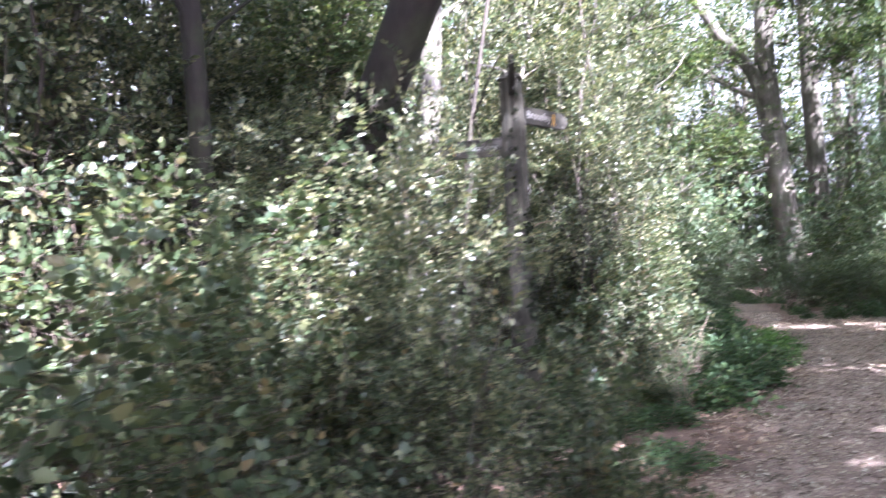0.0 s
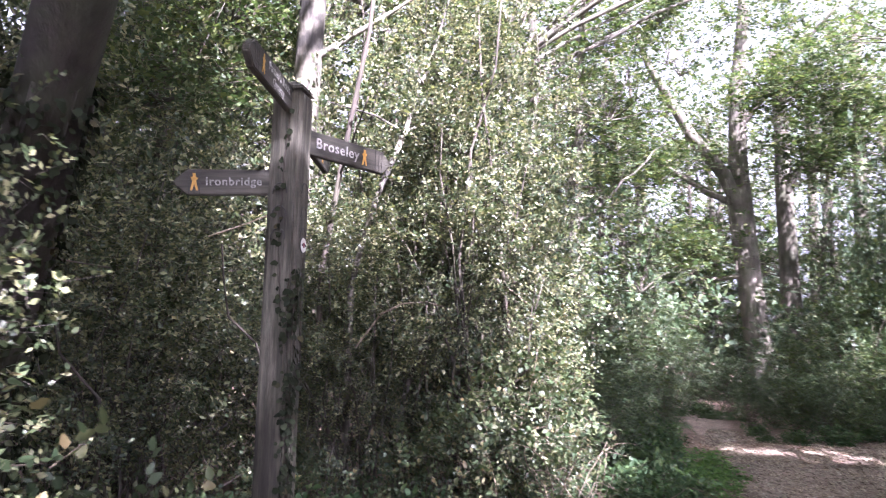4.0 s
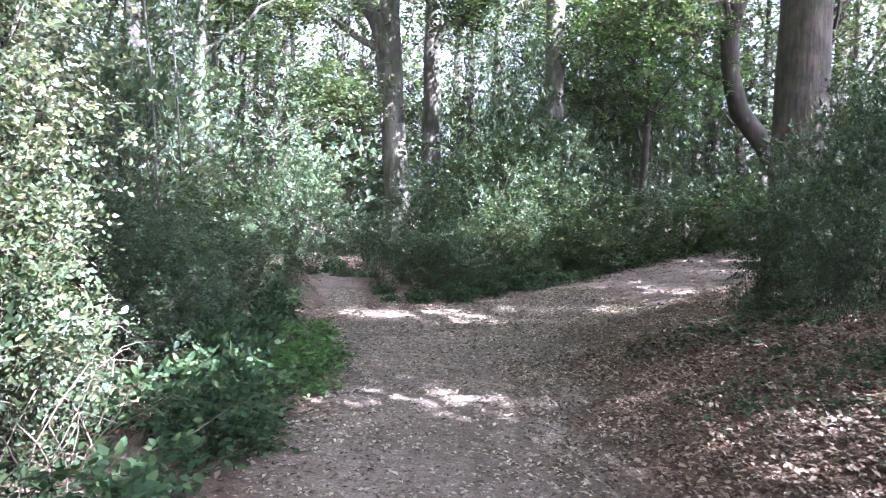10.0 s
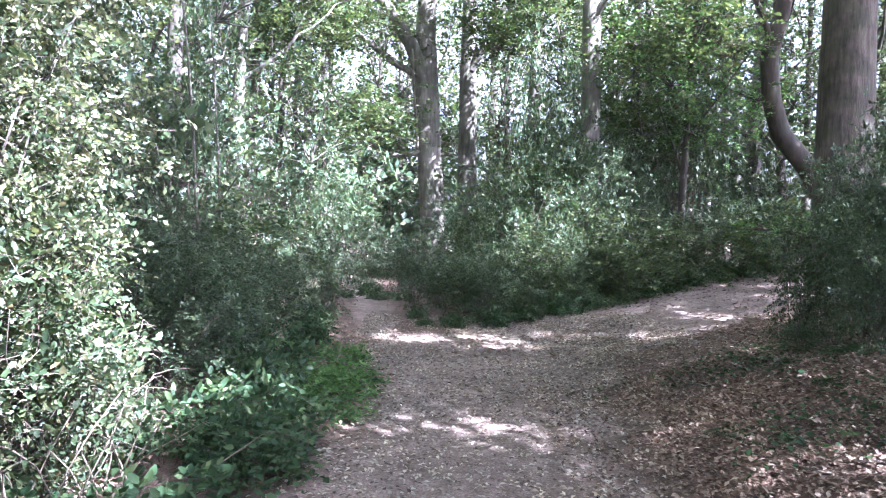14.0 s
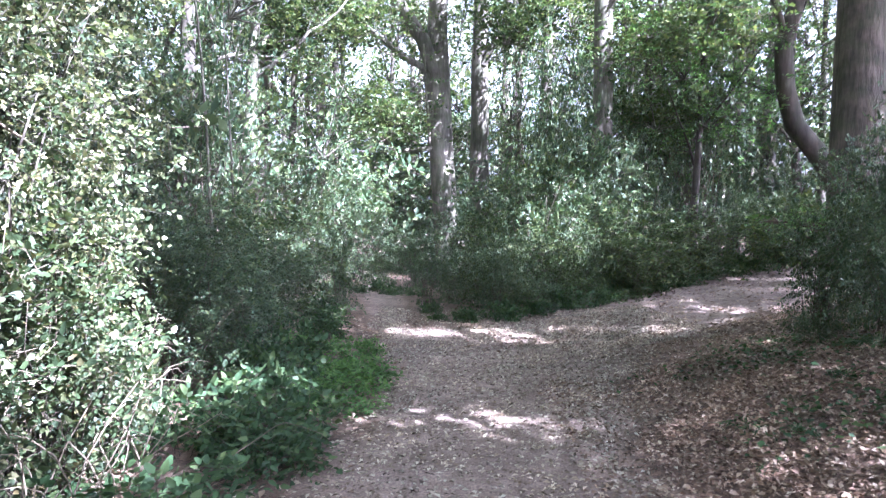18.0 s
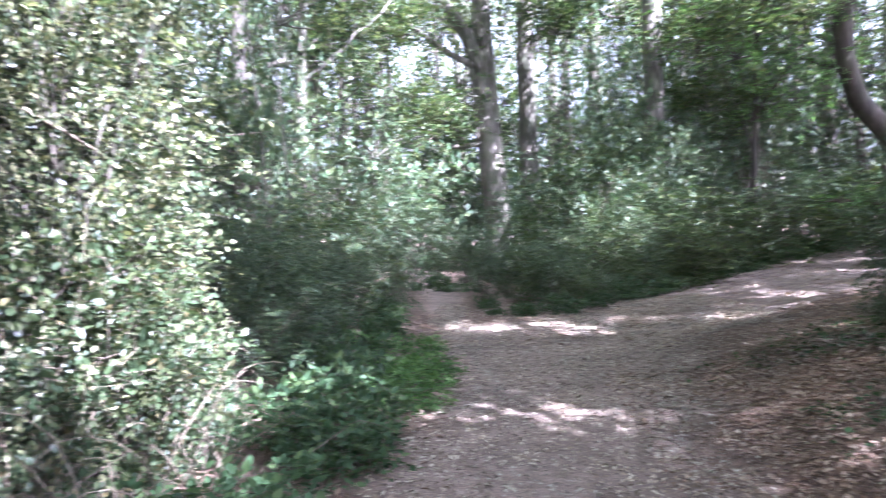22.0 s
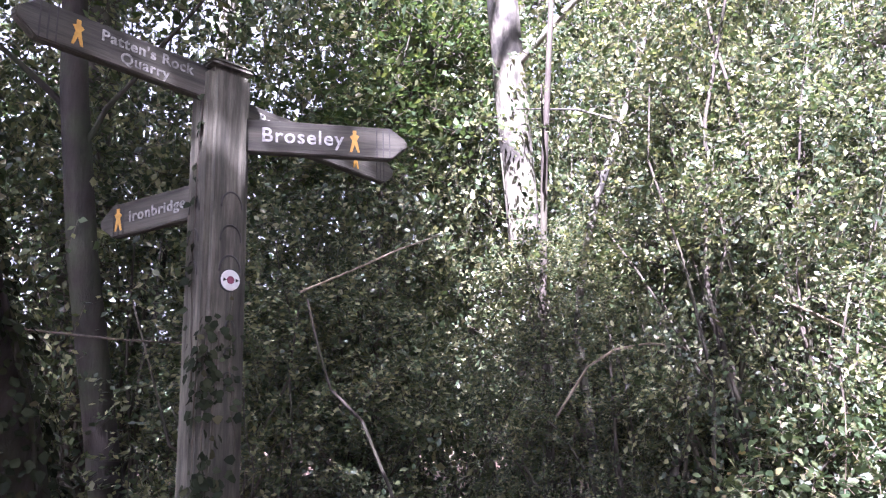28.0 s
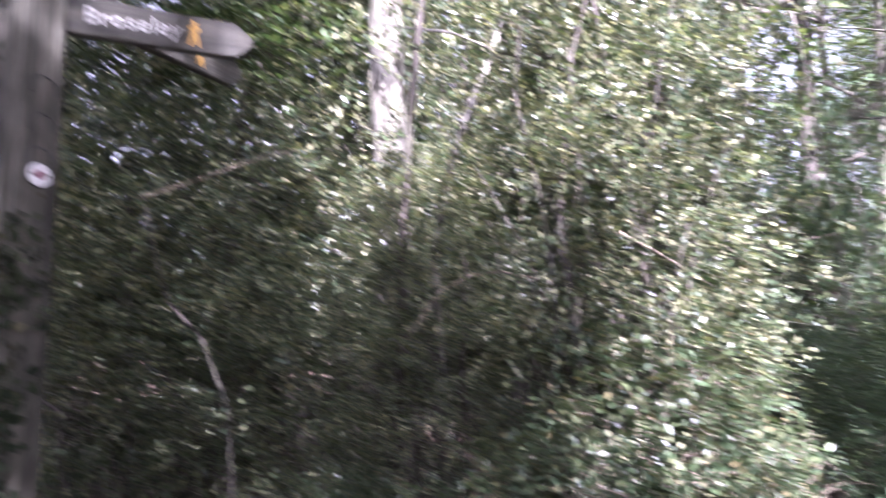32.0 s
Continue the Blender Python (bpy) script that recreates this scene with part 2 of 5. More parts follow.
POST_WOOD, BOARD_WOOD = post_material(), board_material()
# worn white, greyed further in colour for letters turned away from the light
WORN_SHADED_PAINT = paint("worn_shaded_white", (0.34, 0.33, 0.3), 0.75, 0.7)
WHITE_PAINT, YELLOW_PAINT, MARK_WHITE, MARK_MAROON, GROOVE = paint("white_paint", (0.54, 0.52, 0.48), 0.6, 0.6), paint("ochre_paint", (0.6, 0.33, 0.06)), paint("white_plastic", (0.78, 0.77, 0.76), 0.35, 0.1), paint("maroon_print", (0.22, 0.05, 0.09)), paint("dark_mark", (0.03, 0.026, 0.022))


# ---- building helpers ----
def mesh_of(name, verts, faces, mat):
    me = bpy.data.meshes.new(name)
    me.from_pydata(verts, [], faces)
    me.materials.append(mat)
    me.update()
    return me


def part(name, data, mat, parent, label=""):
    """One mesh object under a thing; data is a bmesh or a mesh."""
    if isinstance(data, bmesh.types.BMesh):
        me = bpy.data.meshes.new(name)
        data.to_mesh(me)
        data.free()
        me.materials.append(mat)
    else:
        me = data
    ob = new(name, me)
    ob.parent = parent
    return tagged(ob, label)


def smooth(me):
    me.polygons.foreach_set("use_smooth", np.ones(len(me.polygons), bool))
    return me


def tubes(name, lines, mat, sides=7, lumps=0.0, seed=1):
    """Tapered limbs in one mesh: each line is a list of (x, y, z, radius)."""
    rng = np.random.default_rng(seed)
    verts, faces = [], []
    for line in lines:
        pts = np.array([p[:3] for p in line], float)
        rad = np.array([p[3] for p in line], float)
        base = len(verts)
        side = None
        for i in range(len(pts)):
            d = pts[min(i + 1, len(pts) - 1)] - pts[max(i - 1, 0)]
            d = d / (np.linalg.norm(d) + 1e-9)
            if side is None:
                side = np.cross(d, (0.31, 0.87, 0.2) if abs(d[2]) > 0.5 else (0, 0, 1))
            side = side - d * (side @ d)
            side = side / (np.linalg.norm(side) + 1e-9)
            up = np.cross(d, side)
            for k in range(sides):
                a = 2 * math.pi * k / sides
                w = rad[i] * (1 + lumps * rng.uniform(-1, 1))
                verts.append(tuple(pts[i] + w * (math.cos(a) * side + math.sin(a) * up)))
        for i in range(len(pts) - 1):
            for k in range(sides):
                a, b = base + i * sides + k, base + i * sides + (k + 1) % sides
                faces.append((a, b, b + sides, a + sides))
        faces.append(tuple(base + (len(pts) - 1) * sides + k for k in range(sides)))
    return smooth(mesh_of(name, verts, faces, mat))


def bent(a, b, r0, r1, steps, wander, rng, sag=0.0):
    """A wandering limb from a to b."""
    a, b = np.array(a, float), np.array(b, float)
    length = np.linalg.norm(b - a)
    out, off = [], np.zeros(3)
    for i in range(steps + 1):
        s = i / steps
        if 0 < i:
            off = off + rng.normal(0, wander * length / steps, 3)
        p = a + (b - a) * s + off * (1 if i < steps else 1)
        p[2] -= sag * length * (s - s * s) * 4
        out.append((*p, r0 + (r1 - r0) * s))
    return out


def leaf_mesh(name, pos, size, mat, rng, width=0.5, droop=0.1, fold=0.25, facing=None, flat=0.0, along=None, normal=None, ovate=False):
    """Folded pointed leaves at the points pos. facing pulls their faces outwards, flat lays them level; along and normal
    set each leaf's own direction and face; ovate gives a fuller outline of two half-leaves with shoulders."""
    n = len(pos)
    if normal is None:
        nor = rng.normal(0, 1, (n, 3))
        nor[:, 2] = np.abs(nor[:, 2]) + 0.3 + flat
        if facing is not None:
            nor += facing
    else:
        nor = normal.copy()
    nor /= np.linalg.norm(nor, axis=1, keepdims=True) + 1e-9
    d = rng.normal(0, 1, (n, 3)) if along is None else along.copy()
    d[:, 2] -= droop
    d -= nor * (d * nor).sum(1, keepdims=True)
    d /= np.linalg.norm(d, axis=1, keepdims=True) + 1e-9
    w = np.cross(nor, d)
    s = (size * rng.uniform(0.6, 1.3, n))[:, None]
    if ovate:
        shape = [(0, 0, 0), (0.3, 0.46, 0.26), (0.72, 0.3, 0.1), (1, 0, -0.12), (0.72, -0.3, 0.1), (0.3, -0.46, 0.26)]
        corners = [0, 1, 2, 3, 0, 3, 4, 5]
        per = 4
    else:
        shape = [(0, 0, 0), (0.5, 0.5, 0.3), (1, 0, 0), (0.5, -0.5, 0.3)]
        corners = [0, 1, 2, 0, 2, 3]
        per = 3
    v = np.stack([pos + s * (d * a + w * width * b + nor * fold * c) for a, b, c in shape], 1)
    k = len(shape)
    me = bpy.data.meshes.new(name)
    me.vertices.add(k * n)
    me.vertices.foreach_set("co", v.ravel())
    me.loops.add(2 * per * n)
    me.loops.foreach_set("vertex_index", (np.arange(n)[:, None] * k + np.array(corners)).ravel())
    me.polygons.add(2 * n)
    me.polygons.foreach_set("loop_start", np.arange(2 * n) * per)
    me.update(calc_edges=True)
    me.materials.append(mat)
    return me


def clump_middles(rng, radii, clumps, low=-1.0, shell=0.75):
    """Middles of uneven clumps through an ellipsoid, with gaps between."""
    c = rng.normal(0, 1, (clumps, 3))
    c /= np.linalg.norm(c, axis=1, keepdims=True)
    c[:, 2] = np.maximum(c[:, 2], low)
    return c * (shell + (1 - shell) * rng.uniform(-1.2, 1.1, (clumps, 1))) * np.array(radii)


def sprays(rng, mids, heart, n, per, length, spread, level=0.0):
    """Leafy twigs round the clump middles: place, direction and face of every leaf, and the twigs' two ends."""
    t = max(1, n // per)
    k = rng.integers(0, len(mids), t)
    start = mids[k] + rng.normal(0, 1, (t, 3)) * spread * rng.uniform(0.5, 1.4, len(mids))[k][:, None] * np.array([1, 1, 0.7])
    out = start - heart
    out /= np.linalg.norm(out, axis=1, keepdims=True) + 1e-9
    d = out * 0.8 + rng.normal(0, 0.7, (t, 3))
    d[:, 2] = d[:, 2] * (1 - level) + 0.12
    d /= np.linalg.norm(d, axis=1, keepdims=True) + 1e-9
    nor = rng.normal(0, 0.5, (t, 3)) * (1 - 0.6 * level) + out * 0.8 * (1 - level)
    nor[:, 2] += 0.55 + 1.2 * level
    nor -= d * (nor * d).sum(1, keepdims=True)
    nor /= np.linalg.norm(nor, axis=1, keepdims=True) + 1e-9
    side = np.cross(nor, d)
    reach = length * rng.uniform(0.55, 1.35, t)
    s = (np.arange(per) + 0.6) / per
    pos = start[:, None] + d[:, None] * (reach[:, None] * s)[..., None]
    sag = 0.35 * reach[:, None] * s ** 2
    pos[:, :, 2] -= sag
    sign = np.where(np.arange(per) % 2 == 0, 1.0, -1.0)
    sign[-1] = 0.15
    along = d[:, None] * 0.6 + side[:, None] * (0.85 * sign)[None, :, None] + rng.normal(0, 0.28, (t, per, 3))
    face = nor[:, None] + rng.normal(0, 0.36, (t, per, 3))
    end = start + d * reach[:, None]
    end[:, 2] -= 0.35 * reach
    return pos.reshape(-1, 3), along.reshape(-1, 3), face.reshape(-1, 3), start, end


def twig_mesh(name, start, end, r, mat, rng):
    """Thin tapering three-sided twigs, one for each pair of ends."""
    n = len(start)
    d = end - start
    d /= np.linalg.norm(d, axis=1, keepdims=True) + 1e-9
    a = np.cross(d, rng.normal(0, 1, (n, 3)))
    a /= np.linalg.norm(a, axis=1, keepdims=True) + 1e-9
    b = np.cross(d, a)
    v = np.stack([start + r * a, start + r * (-0.5 * a + 0.87 * b), start + r * (-0.5 * a - 0.87 * b), end], 1)
    me = bpy.data.meshes.new(name)
    me.vertices.add(4 * n)
    me.vertices.foreach_set("co", v.ravel())
    me.loops.add(9 * n)
    me.loops.foreach_set("vertex_index", (np.arange(n)[:, None] * 4 + np.array([0, 1, 3, 1, 2, 3, 2, 0, 3])).ravel())
    me.polygons.add(3 * n)
    me.polygons.foreach_set("loop_start", np.arange(3 * n) * 3)
    me.update(calc_edges=True)
    me.materials.append(mat)
    return me


def terrain(x, y):
    """Height of the ground: level path, a low bank on its right, the right-hand fork climbing."""
    x, y = np.asarray(x, float), np.asarray(y, float)
    up = np.clip((x - 1.2 - 0.02 * y) / 10, 0, 3)
    z = 1.05 * up
    near = np.clip((11 - y) / 5, 0, 1)
    b = np.clip((x - 1.2) / 2.2, 0, 1)
    z = z + 0.38 * near * b * b * (3 - 2 * b)
    left = np.clip((-1.0 - x) / 2.0, 0, 1)
    z = z + 0.12 * left
    return z + 0.025 * np.sin(1.7 * x + 0.6 * y) * np.sin(0.9 * y - 0.4 * x) * np.clip(np.abs(x) - 0.6, 0, 1)


def on_ground(x, y, sink=0.02):
    return float(terrain(x, y)) - sink


def path_edges(y):
    """Left and right edge of the trodden ground at each y."""
    left = np.interp(y, [-14, -6, -2, 1, 4, 5.6, 7.4, 9, 12, 15.5, 20, 28], [-1.4, -1.3, -1.15, -1.1, -0.9, -0.66, -0.64, -0.8, -1.35, -1.95, -2.6, -5])
    right = np.interp(y, [-14, -2, 4, 5, 6.5, 9, 11.5], [1.6, 1.4, 1.15, 1.25, 1.5, 2.2, 3.3])
    return left, right


def path_weight(x, y):
    x, y = np.asarray(x, float), np.asarray(y, float)
    left, right = path_edges(y)
    wob = 0.1 * np.sin(3.1 * y + 1.3 * x) + 0.06 * np.sin(7.3 * y + 2)
    inside = np.minimum(x - left, right - x) + wob
    far_left = np.minimum(x - left, np.interp(y, [11.5, 15.5, 20, 28], [-0.75, -1.1, -1.7, -4]) - x) + wob * 0.4
    main = np.where(y < 11.2, inside, far_left)
    t = np.clip(((x - 0.6) * 6.5 + (y - 9.6) * 6.7) / 87.0, 0, 2.2)
    cx, cy = 0.6 + 6.5 * t, 9.6 + 6.7 * t
    fork = 1.75 - np.hypot(x - cx, y - cy) + wob
    return np.clip(np.maximum(main, fork) / 0.25 + 0.5, 0, 1)


# ---- ground ----
def build_ground():
    a = np.concatenate([-np.geomspace(260, 13, 26), np.arange(-12, 12.01, 0.16), np.geomspace(13, 260, 26)])
    b = np.concatenate([-np.geomspace(260, 9, 24), np.arange(-8, 24.01, 0.16), np.geomspace(25, 320, 26)])
    xx, yy = np.meshgrid(a, b)
    zz = terrain(np.clip(xx, -30, 30), np.clip(yy, -30, 60))
    rough = np.random.default_rng(4).normal(0, 0.006, xx.shape)
    zz = zz + rough
    nx, ny = len(a), len(b)
    verts = np.stack([xx.ravel(), yy.ravel(), zz.ravel()], 1)
    i = (np.arange(ny - 1)[:, None] * nx + np.arange(nx - 1)).ravel()
    faces = np.stack([i, i + 1, i + 1 + nx, i + nx], 1)
    me = smooth(mesh_of("ground", verts.tolist(), faces.tolist(), GROUND))
    at = me.attributes.new("path", "FLOAT", "POINT")
    at.data.foreach_set("value", path_weight(xx.ravel(), yy.ravel()).astype(np.float32))
    return tagged(new("ground", me), "brown trodden earth path and leaf-strewn woodland floor", "ground", "", "structure")


build_ground()


# ---- plants ----
GROUPS = {"holly_bush": "holly bushes of the hedge", "holly_tree": "tall hollies in the hedge", "bramble_bush": "brambles at the hedge foot", "shrub": "shrubs beside the paths", "undergrowth": "undergrowth beside the path",
          "beech_sapling": "young beech saplings", "hawthorn_bush": "hawthorns of the shaded hedge", "distant_shrub": "understorey shrubs among the trunks", "woodland_tree": "trees of the surrounding wood", "shade_beech": "beeches over the path", "tree": "woodland trees along the path"}


def shrub(name, label, category, radii, leaves, leaf, mat, seed, clumps=60, spread=0.16, stems=16, low=-0.75, shell=0.75, width=0.5, stem_r=0.012, twig=None, per=9, reach=0.25, level=0.0, ovate=False):
    """A shrub on its own base: stems from the ground, twigs in clumps and the leaves on them."""
    rng = np.random.default_rng(seed)
    top = tagged(new(name), label, category, GROUPS.get(name, ""))
    lift = np.array([0, 0, radii[2] * 0.92])
    mids = clump_middles(rng, radii, clumps, low, shell) + lift
    pos, along, face, start, end = sprays(rng, mids, lift * 0.7, leaves, per, reach, spread, level)
    floor = rng.uniform(0.02, 0.25, len(pos))
    pos[:, 2] = np.where(pos[:, 2] < 0.02, floor, pos[:, 2])
    lines = []
    for c in mids[rng.permutation(len(mids))[:stems]]:
        r0 = stem_r * rng.uniform(0.6, 1.4)
        lines.append(bent((rng.normal(0, radii[0] * 0.18), rng.normal(0, radii[1] * 0.18), -0.05), c, r0, r0 * 0.3, 6, 0.16, rng))
    tagged(part("stem", tubes("stem", lines, twig or TWIG, 5), None, top, "tangle of bare brown stems"), kind="stuff")
    ok = end[:, 2] > 0.05
    tagged(part("twig", twig_mesh("twig", start[ok], end[ok], max(0.0022, leaf * 0.045), twig or TWIG, rng), None, top), kind="stuff")
    part("foliage", leaf_mesh("foliage", pos, leaf, mat, rng, width, along=along, normal=face, ovate=ovate), None, top)
    return top


def tree(name, label, line, limbs, crowns, bark, leafmat, seed, leaf=0.11, per=1500, sides=12, lumps=0.05, category="tree", spread=0.5):
    """A tree: trunk line, limbs as lines of (x, y, z, r), crowns as (x, y, z, rx, ry, rz)."""
    rng = np.random.default_rng(seed)
    x, y = line[0][:2]
    top = tagged(new(name), label, category, GROUPS.get(name, ""))
    top.location = (x, y, 0)
    rel = lambda pts: [(p[0] - x, p[1] - y, p[2], p[3]) for p in pts]
    part("trunk", tubes("trunk", [rel(line)], bark, sides, lumps, seed), None, top)
    for k, lb in enumerate(limbs):
        part("limb", tubes("limb", [rel(lb)], bark, 8, lumps, seed + k), None, top)
    if crowns:
        leaves, lines = [], []
        for cx, cy, cz, rx, ry, rz in crowns:
            mid = np.array([cx - x, cy - y, cz])
            mids = clump_middles(rng, (rx, ry, rz), max(12, per // 60), -1, 0.6) + mid
            leaves.append(sprays(rng, mids, mid - (0, 0, rz), per, 9, leaf * 5.0, spread * 0.8, 0.55))
            for c in mids[rng.permutation(len(mids))[:10]]:
                lines.append(bent(mid - (0, 0, rz * 0.6), c, 0.025, 0.006, 5, 0.12, rng))
        tagged(part("branch", tubes("branch", lines, bark, 4), None, top), kind="stuff")
        pos, along, face, start, end = (np.concatenate(a) for a in zip(*leaves))
        tagged(part("twig", twig_mesh("twig", start, end, leaf * 0.05, TWIG, rng), None, top), kind="stuff")
        part("crown", leaf_mesh("crown", pos, leaf, leafmat, rng, 0.6, along=along, normal=face), None, top)
    return top


def trunk_line(x, y, height, r0, r1, lean=(0, 0), seed=0, steps=9, flare=1.5, wander=0.012):
    rng = np.random.default_rng(seed)
    z0 = on_ground(x, y, 0.15)
    pts = bent((x, y, z0), (x + lean[0], y + lean[1], height), r0, r1, steps, wander, rng)
    first = pts[0]
    pts[0] = (*first[:3], r0 * flare)
    mid = tuple(first[k] + (pts[1][k] - first[k]) * 0.25 for k in range(3))
    pts.insert(1, (*mid, r0 * 1.08))
    return pts


# ---- signpost ----
PX, PY, HALF = -2.24, 0.31, 0.072
POST_TURN, POST_TOP = 12.8, 2.67


def beam(w, d, z0, z1, bevel):
    bm = bmesh.new()
    bmesh.ops.create_cube(bm, size=1, matrix=Matrix.Translation((0, 0, (z0 + z1) / 2)) @ Matrix.Diagonal((w, d, z1 - z0, 1)))
    bmesh.ops.bevel(bm, geom=list(bm.edges), offset=bevel, segments=2, affect="EDGES")
    return bm


def finger(length, height, thick):
    """A plank from the post outwards along +x, cut to a point, with worn edges."""
    h = height / 2
    outline = [(0, -h), (length - 0.055, -h), (length - 0.05, -h + 0.004), (length, -0.012), (length, 0.012), (length - 0.05, h - 0.004), (length - 0.055, h), (0, h)]
    bm = bmesh.new()
    front = [bm.verts.new((x, -thick / 2, z)) for x, z in outline]
    back = [bm.verts.new((x, thick / 2, z)) for x, z in outline]
    bm.faces.new(front)
    bm.faces.new(back[::-1])
    for i in range(len(outline)):
        j = (i + 1) % len(outline)
        bm.faces.new((front[i], back[i], back[j], front[j]))
    bmesh.ops.recalc_face_normals(bm, faces=bm.faces)
    bmesh.ops.bevel(bm, geom=list(bm.edges), offset=0.004, segments=2, affect="EDGES")
    return bm


def slab(outline, y0, y1):
    """A thin raised shape in the board's face plane."""
    bm = bmesh.new()
    a = [bm.verts.new((x, y0, z)) for x, z in outline]
    b = [bm.verts.new((x, y1, z)) for x, z in outline]
    bm.faces.new(a)
    bm.faces.new(b[::-1])
    for i in range(len(outline)):
        j = (i + 1) % len(outline)
        bm.faces.new((a[i], b[i], b[j], a[j]))
    bmesh.ops.recalc_face_normals(bm, faces=bm.faces)
    return bm


def lettering(text, size, mat):
    """The text as one mesh for each letter."""
    cu = bpy.data.curves.new("lettering", "FONT")
    cu.body, cu.size, cu.extrude, cu.align_x, cu.align_y = text, size, 0.0012, "CENTER", "CENTER"
    cu.offset = 0.0009
    cu.space_character = 1.12
    tmp = bpy.data.objects.new("lettering", cu)
    whole = bpy.data.meshes.new_from_object(tmp)
    bpy.data.objects.remove(tmp)
    bm = bmesh.new()
    bm.from_mesh(whole)
    seen, spans = set(), []
    for v in bm.verts:
        if v in seen:
            continue
        island, todo = [], [v]
        seen.add(v)
        while todo:
            a = todo.pop()
            island.append(a)
            for e in a.link_edges:
                b = e.other_vert(a)
                if b not in seen:
                    seen.add(b)
                    todo.append(b)
        spans.append([min(a.co.x for a in island), max(a.co.x for a in island), island])
    bm.verts.index_update()
    letters = []
    for x0, x1, island in sorted(spans, key=lambda p: p[0]):   # the dot of an i goes with its stem
        if letters and x0 < letters[-1][1] - 0.3 * (x1 - x0):
            letters[-1][1] = max(letters[-1][1], x1)
            letters[-1][2] += island
        else:
            letters.append([x0, x1, list(island)])
    out = []
    for x0, x1, island in letters:
        where = {a.index: k for k, a in enumerate(island)}
        faces = [[where[a.index] for a in f.verts] for f in bm.faces if f.verts[0].index in where]
        out.append(mesh_of("letter", [tuple(a.co) for a in island], faces, mat))
    bm.free()
    return out


post = tagged(new("signpost"), "weathered grey oak waymark post with four pointed finger boards", "signpost")
post.location = (PX, PY, 0)
shaft = part("post", beam(2 * HALF, 2 * HALF, on_ground(PX, PY, 0.3), POST_TOP - 0.05, 0.02), POST_WOOD, post)
shaft.rotation_euler = (0, 0, radians(POST_TURN))
bm = bmesh.new()
bmesh.ops.create_cone(bm, segments=4, radius1=0.104, radius2=0.085, depth=0.018, cap_ends=True, matrix=Matrix.Translation((0, 0, POST_TOP - 0.041)) @ Matrix.Rotation(radians(45), 4, "Z"))
bmesh.ops.create_cone(bm, segments=4, radius1=0.098, radius2=0.03, depth=0.035, cap_ends=True, matrix=Matrix.Translation((0, 0, POST_TOP - 0.0165)) @ Matrix.Rotation(radians(45), 4, "Z"))
cap = part("cap", bm, POST_WOOD, post, "low pyramid cap on the post")
cap.rotation_euler = (0, 0, radians(POST_TURN))


def add_finger(tip, z, height, lines, man_at, size, side, ink):
    """A finger board from the post's middle towards tip; side: +1 or -1, the face on which the writing is."""
    dx, dy = tip[0] - PX, tip[1] - PY
    length = math.hypot(dx, dy)
    b = part("finger_board", finger(length, height, 0.032), BOARD_WOOD, post, "dark weathered pointed plank with white lettering")
    b.location, b.rotation_euler = (0, 0, z), (0, 0, math.atan2(dy, dx))
    face = -0.016 * side
    for text, cx, cz in lines:
        for letter in lettering(text, size, ink):
            t = part("letter", letter, None, b)
            t.matrix_basis = Matrix.Translation((cx, face - 0.001 * side, cz)) @ Matrix.Rotation(radians(0 if side > 0 else 180), 4, "Z") @ Matrix.Rotation(radians(90), 4, "X")
    m = man_at
    s = height * 0.34
    part("waymark_symbol", slab([(m - 0.42 * s, -s), (m - 0.22 * s, -s), (m, -0.3 * s), (m + 0.25 * s, -s), (m + 0.45 * s, -s), (m + 0.2 * s, 0.1 * s), (m + 0.42 * s, 0.5 * s), (m + 0.16 * s, 0.6 * s), (m + 0.16 * s, s), (m - 0.16 * s, s), (m - 0.16 * s, 0.6 * s), (m - 0.42 * s, 0.4 * s), (m - 0.2 * s, 0.1 * s)], face, face - 0.002 * side), YELLOW_PAINT, b, "worn ochre painted symbol")
    # each groove is a thin raised strip in a dark colour
    for k in range(3):
        x = length - 0.062 - 0.022 * k
        part("groove", slab([(x, -height * 0.47), (x + 0.004, -height * 0.47), (x + 0.004, height * 0.47), (x, height * 0.47)], face, face - 0.0012 * side), GROOVE, b)
    return b


add_finger((-2.055, 0.89), 2.415, 0.112, [("Broseley", 0.26, 0.002)], 0.43, 0.068, 1, WHITE_PAINT)
add_finger((-2.03, -0.29), 2.57, 0.112, [("Patten's Rock", 0.265, 0.02), ("Quarry", 0.275, -0.026)], 0.475, 0.047, -1, WORN_SHADED_PAINT)
add_finger((-2.64, 0.04), 2.21, 0.112, [("Ironbridge", 0.235, 0.0)], 0.4, 0.05, -1, WORN_SHADED_PAINT).rotation_euler.y = radians(3.5)   # has sunk a little
add_finger((-2.55, 1.1), 2.5, 0.108, [("Bayli", 0.2, 0.012)], 0.62, 0.055, 1, WORN_SHADED_PAINT)

# waymark disc and carved arches on the two faces seen from the path
def face_point(normal_deg, side, z, out):
    a = radians(normal_deg)
    n, s = Vector((math.cos(a), math.sin(a), 0)), Vector((-math.sin(a), math.cos(a), 0))
    return n * (HALF + out) + s * side + Vector((0, 0, z)), a


def disc_at(name, radius, depth, mat, out, parent, z, side, label="", corners=28):
    bm = bmesh.new()
    bmesh.ops.create_cone(bm, segments=corners, radius1=radius, radius2=radius * 0.96, depth=depth, cap_ends=True)
    p, a = face_point(POST_TURN, side, z, out)
    bmesh.ops.transform(bm, matrix=Matrix.Translation(p) @ Matrix.Rotation(a, 4, "Z") @ Matrix.Rotation(radians(90), 4, "Y"), verts=bm.verts)
    return part(name, bm, mat, parent, label)


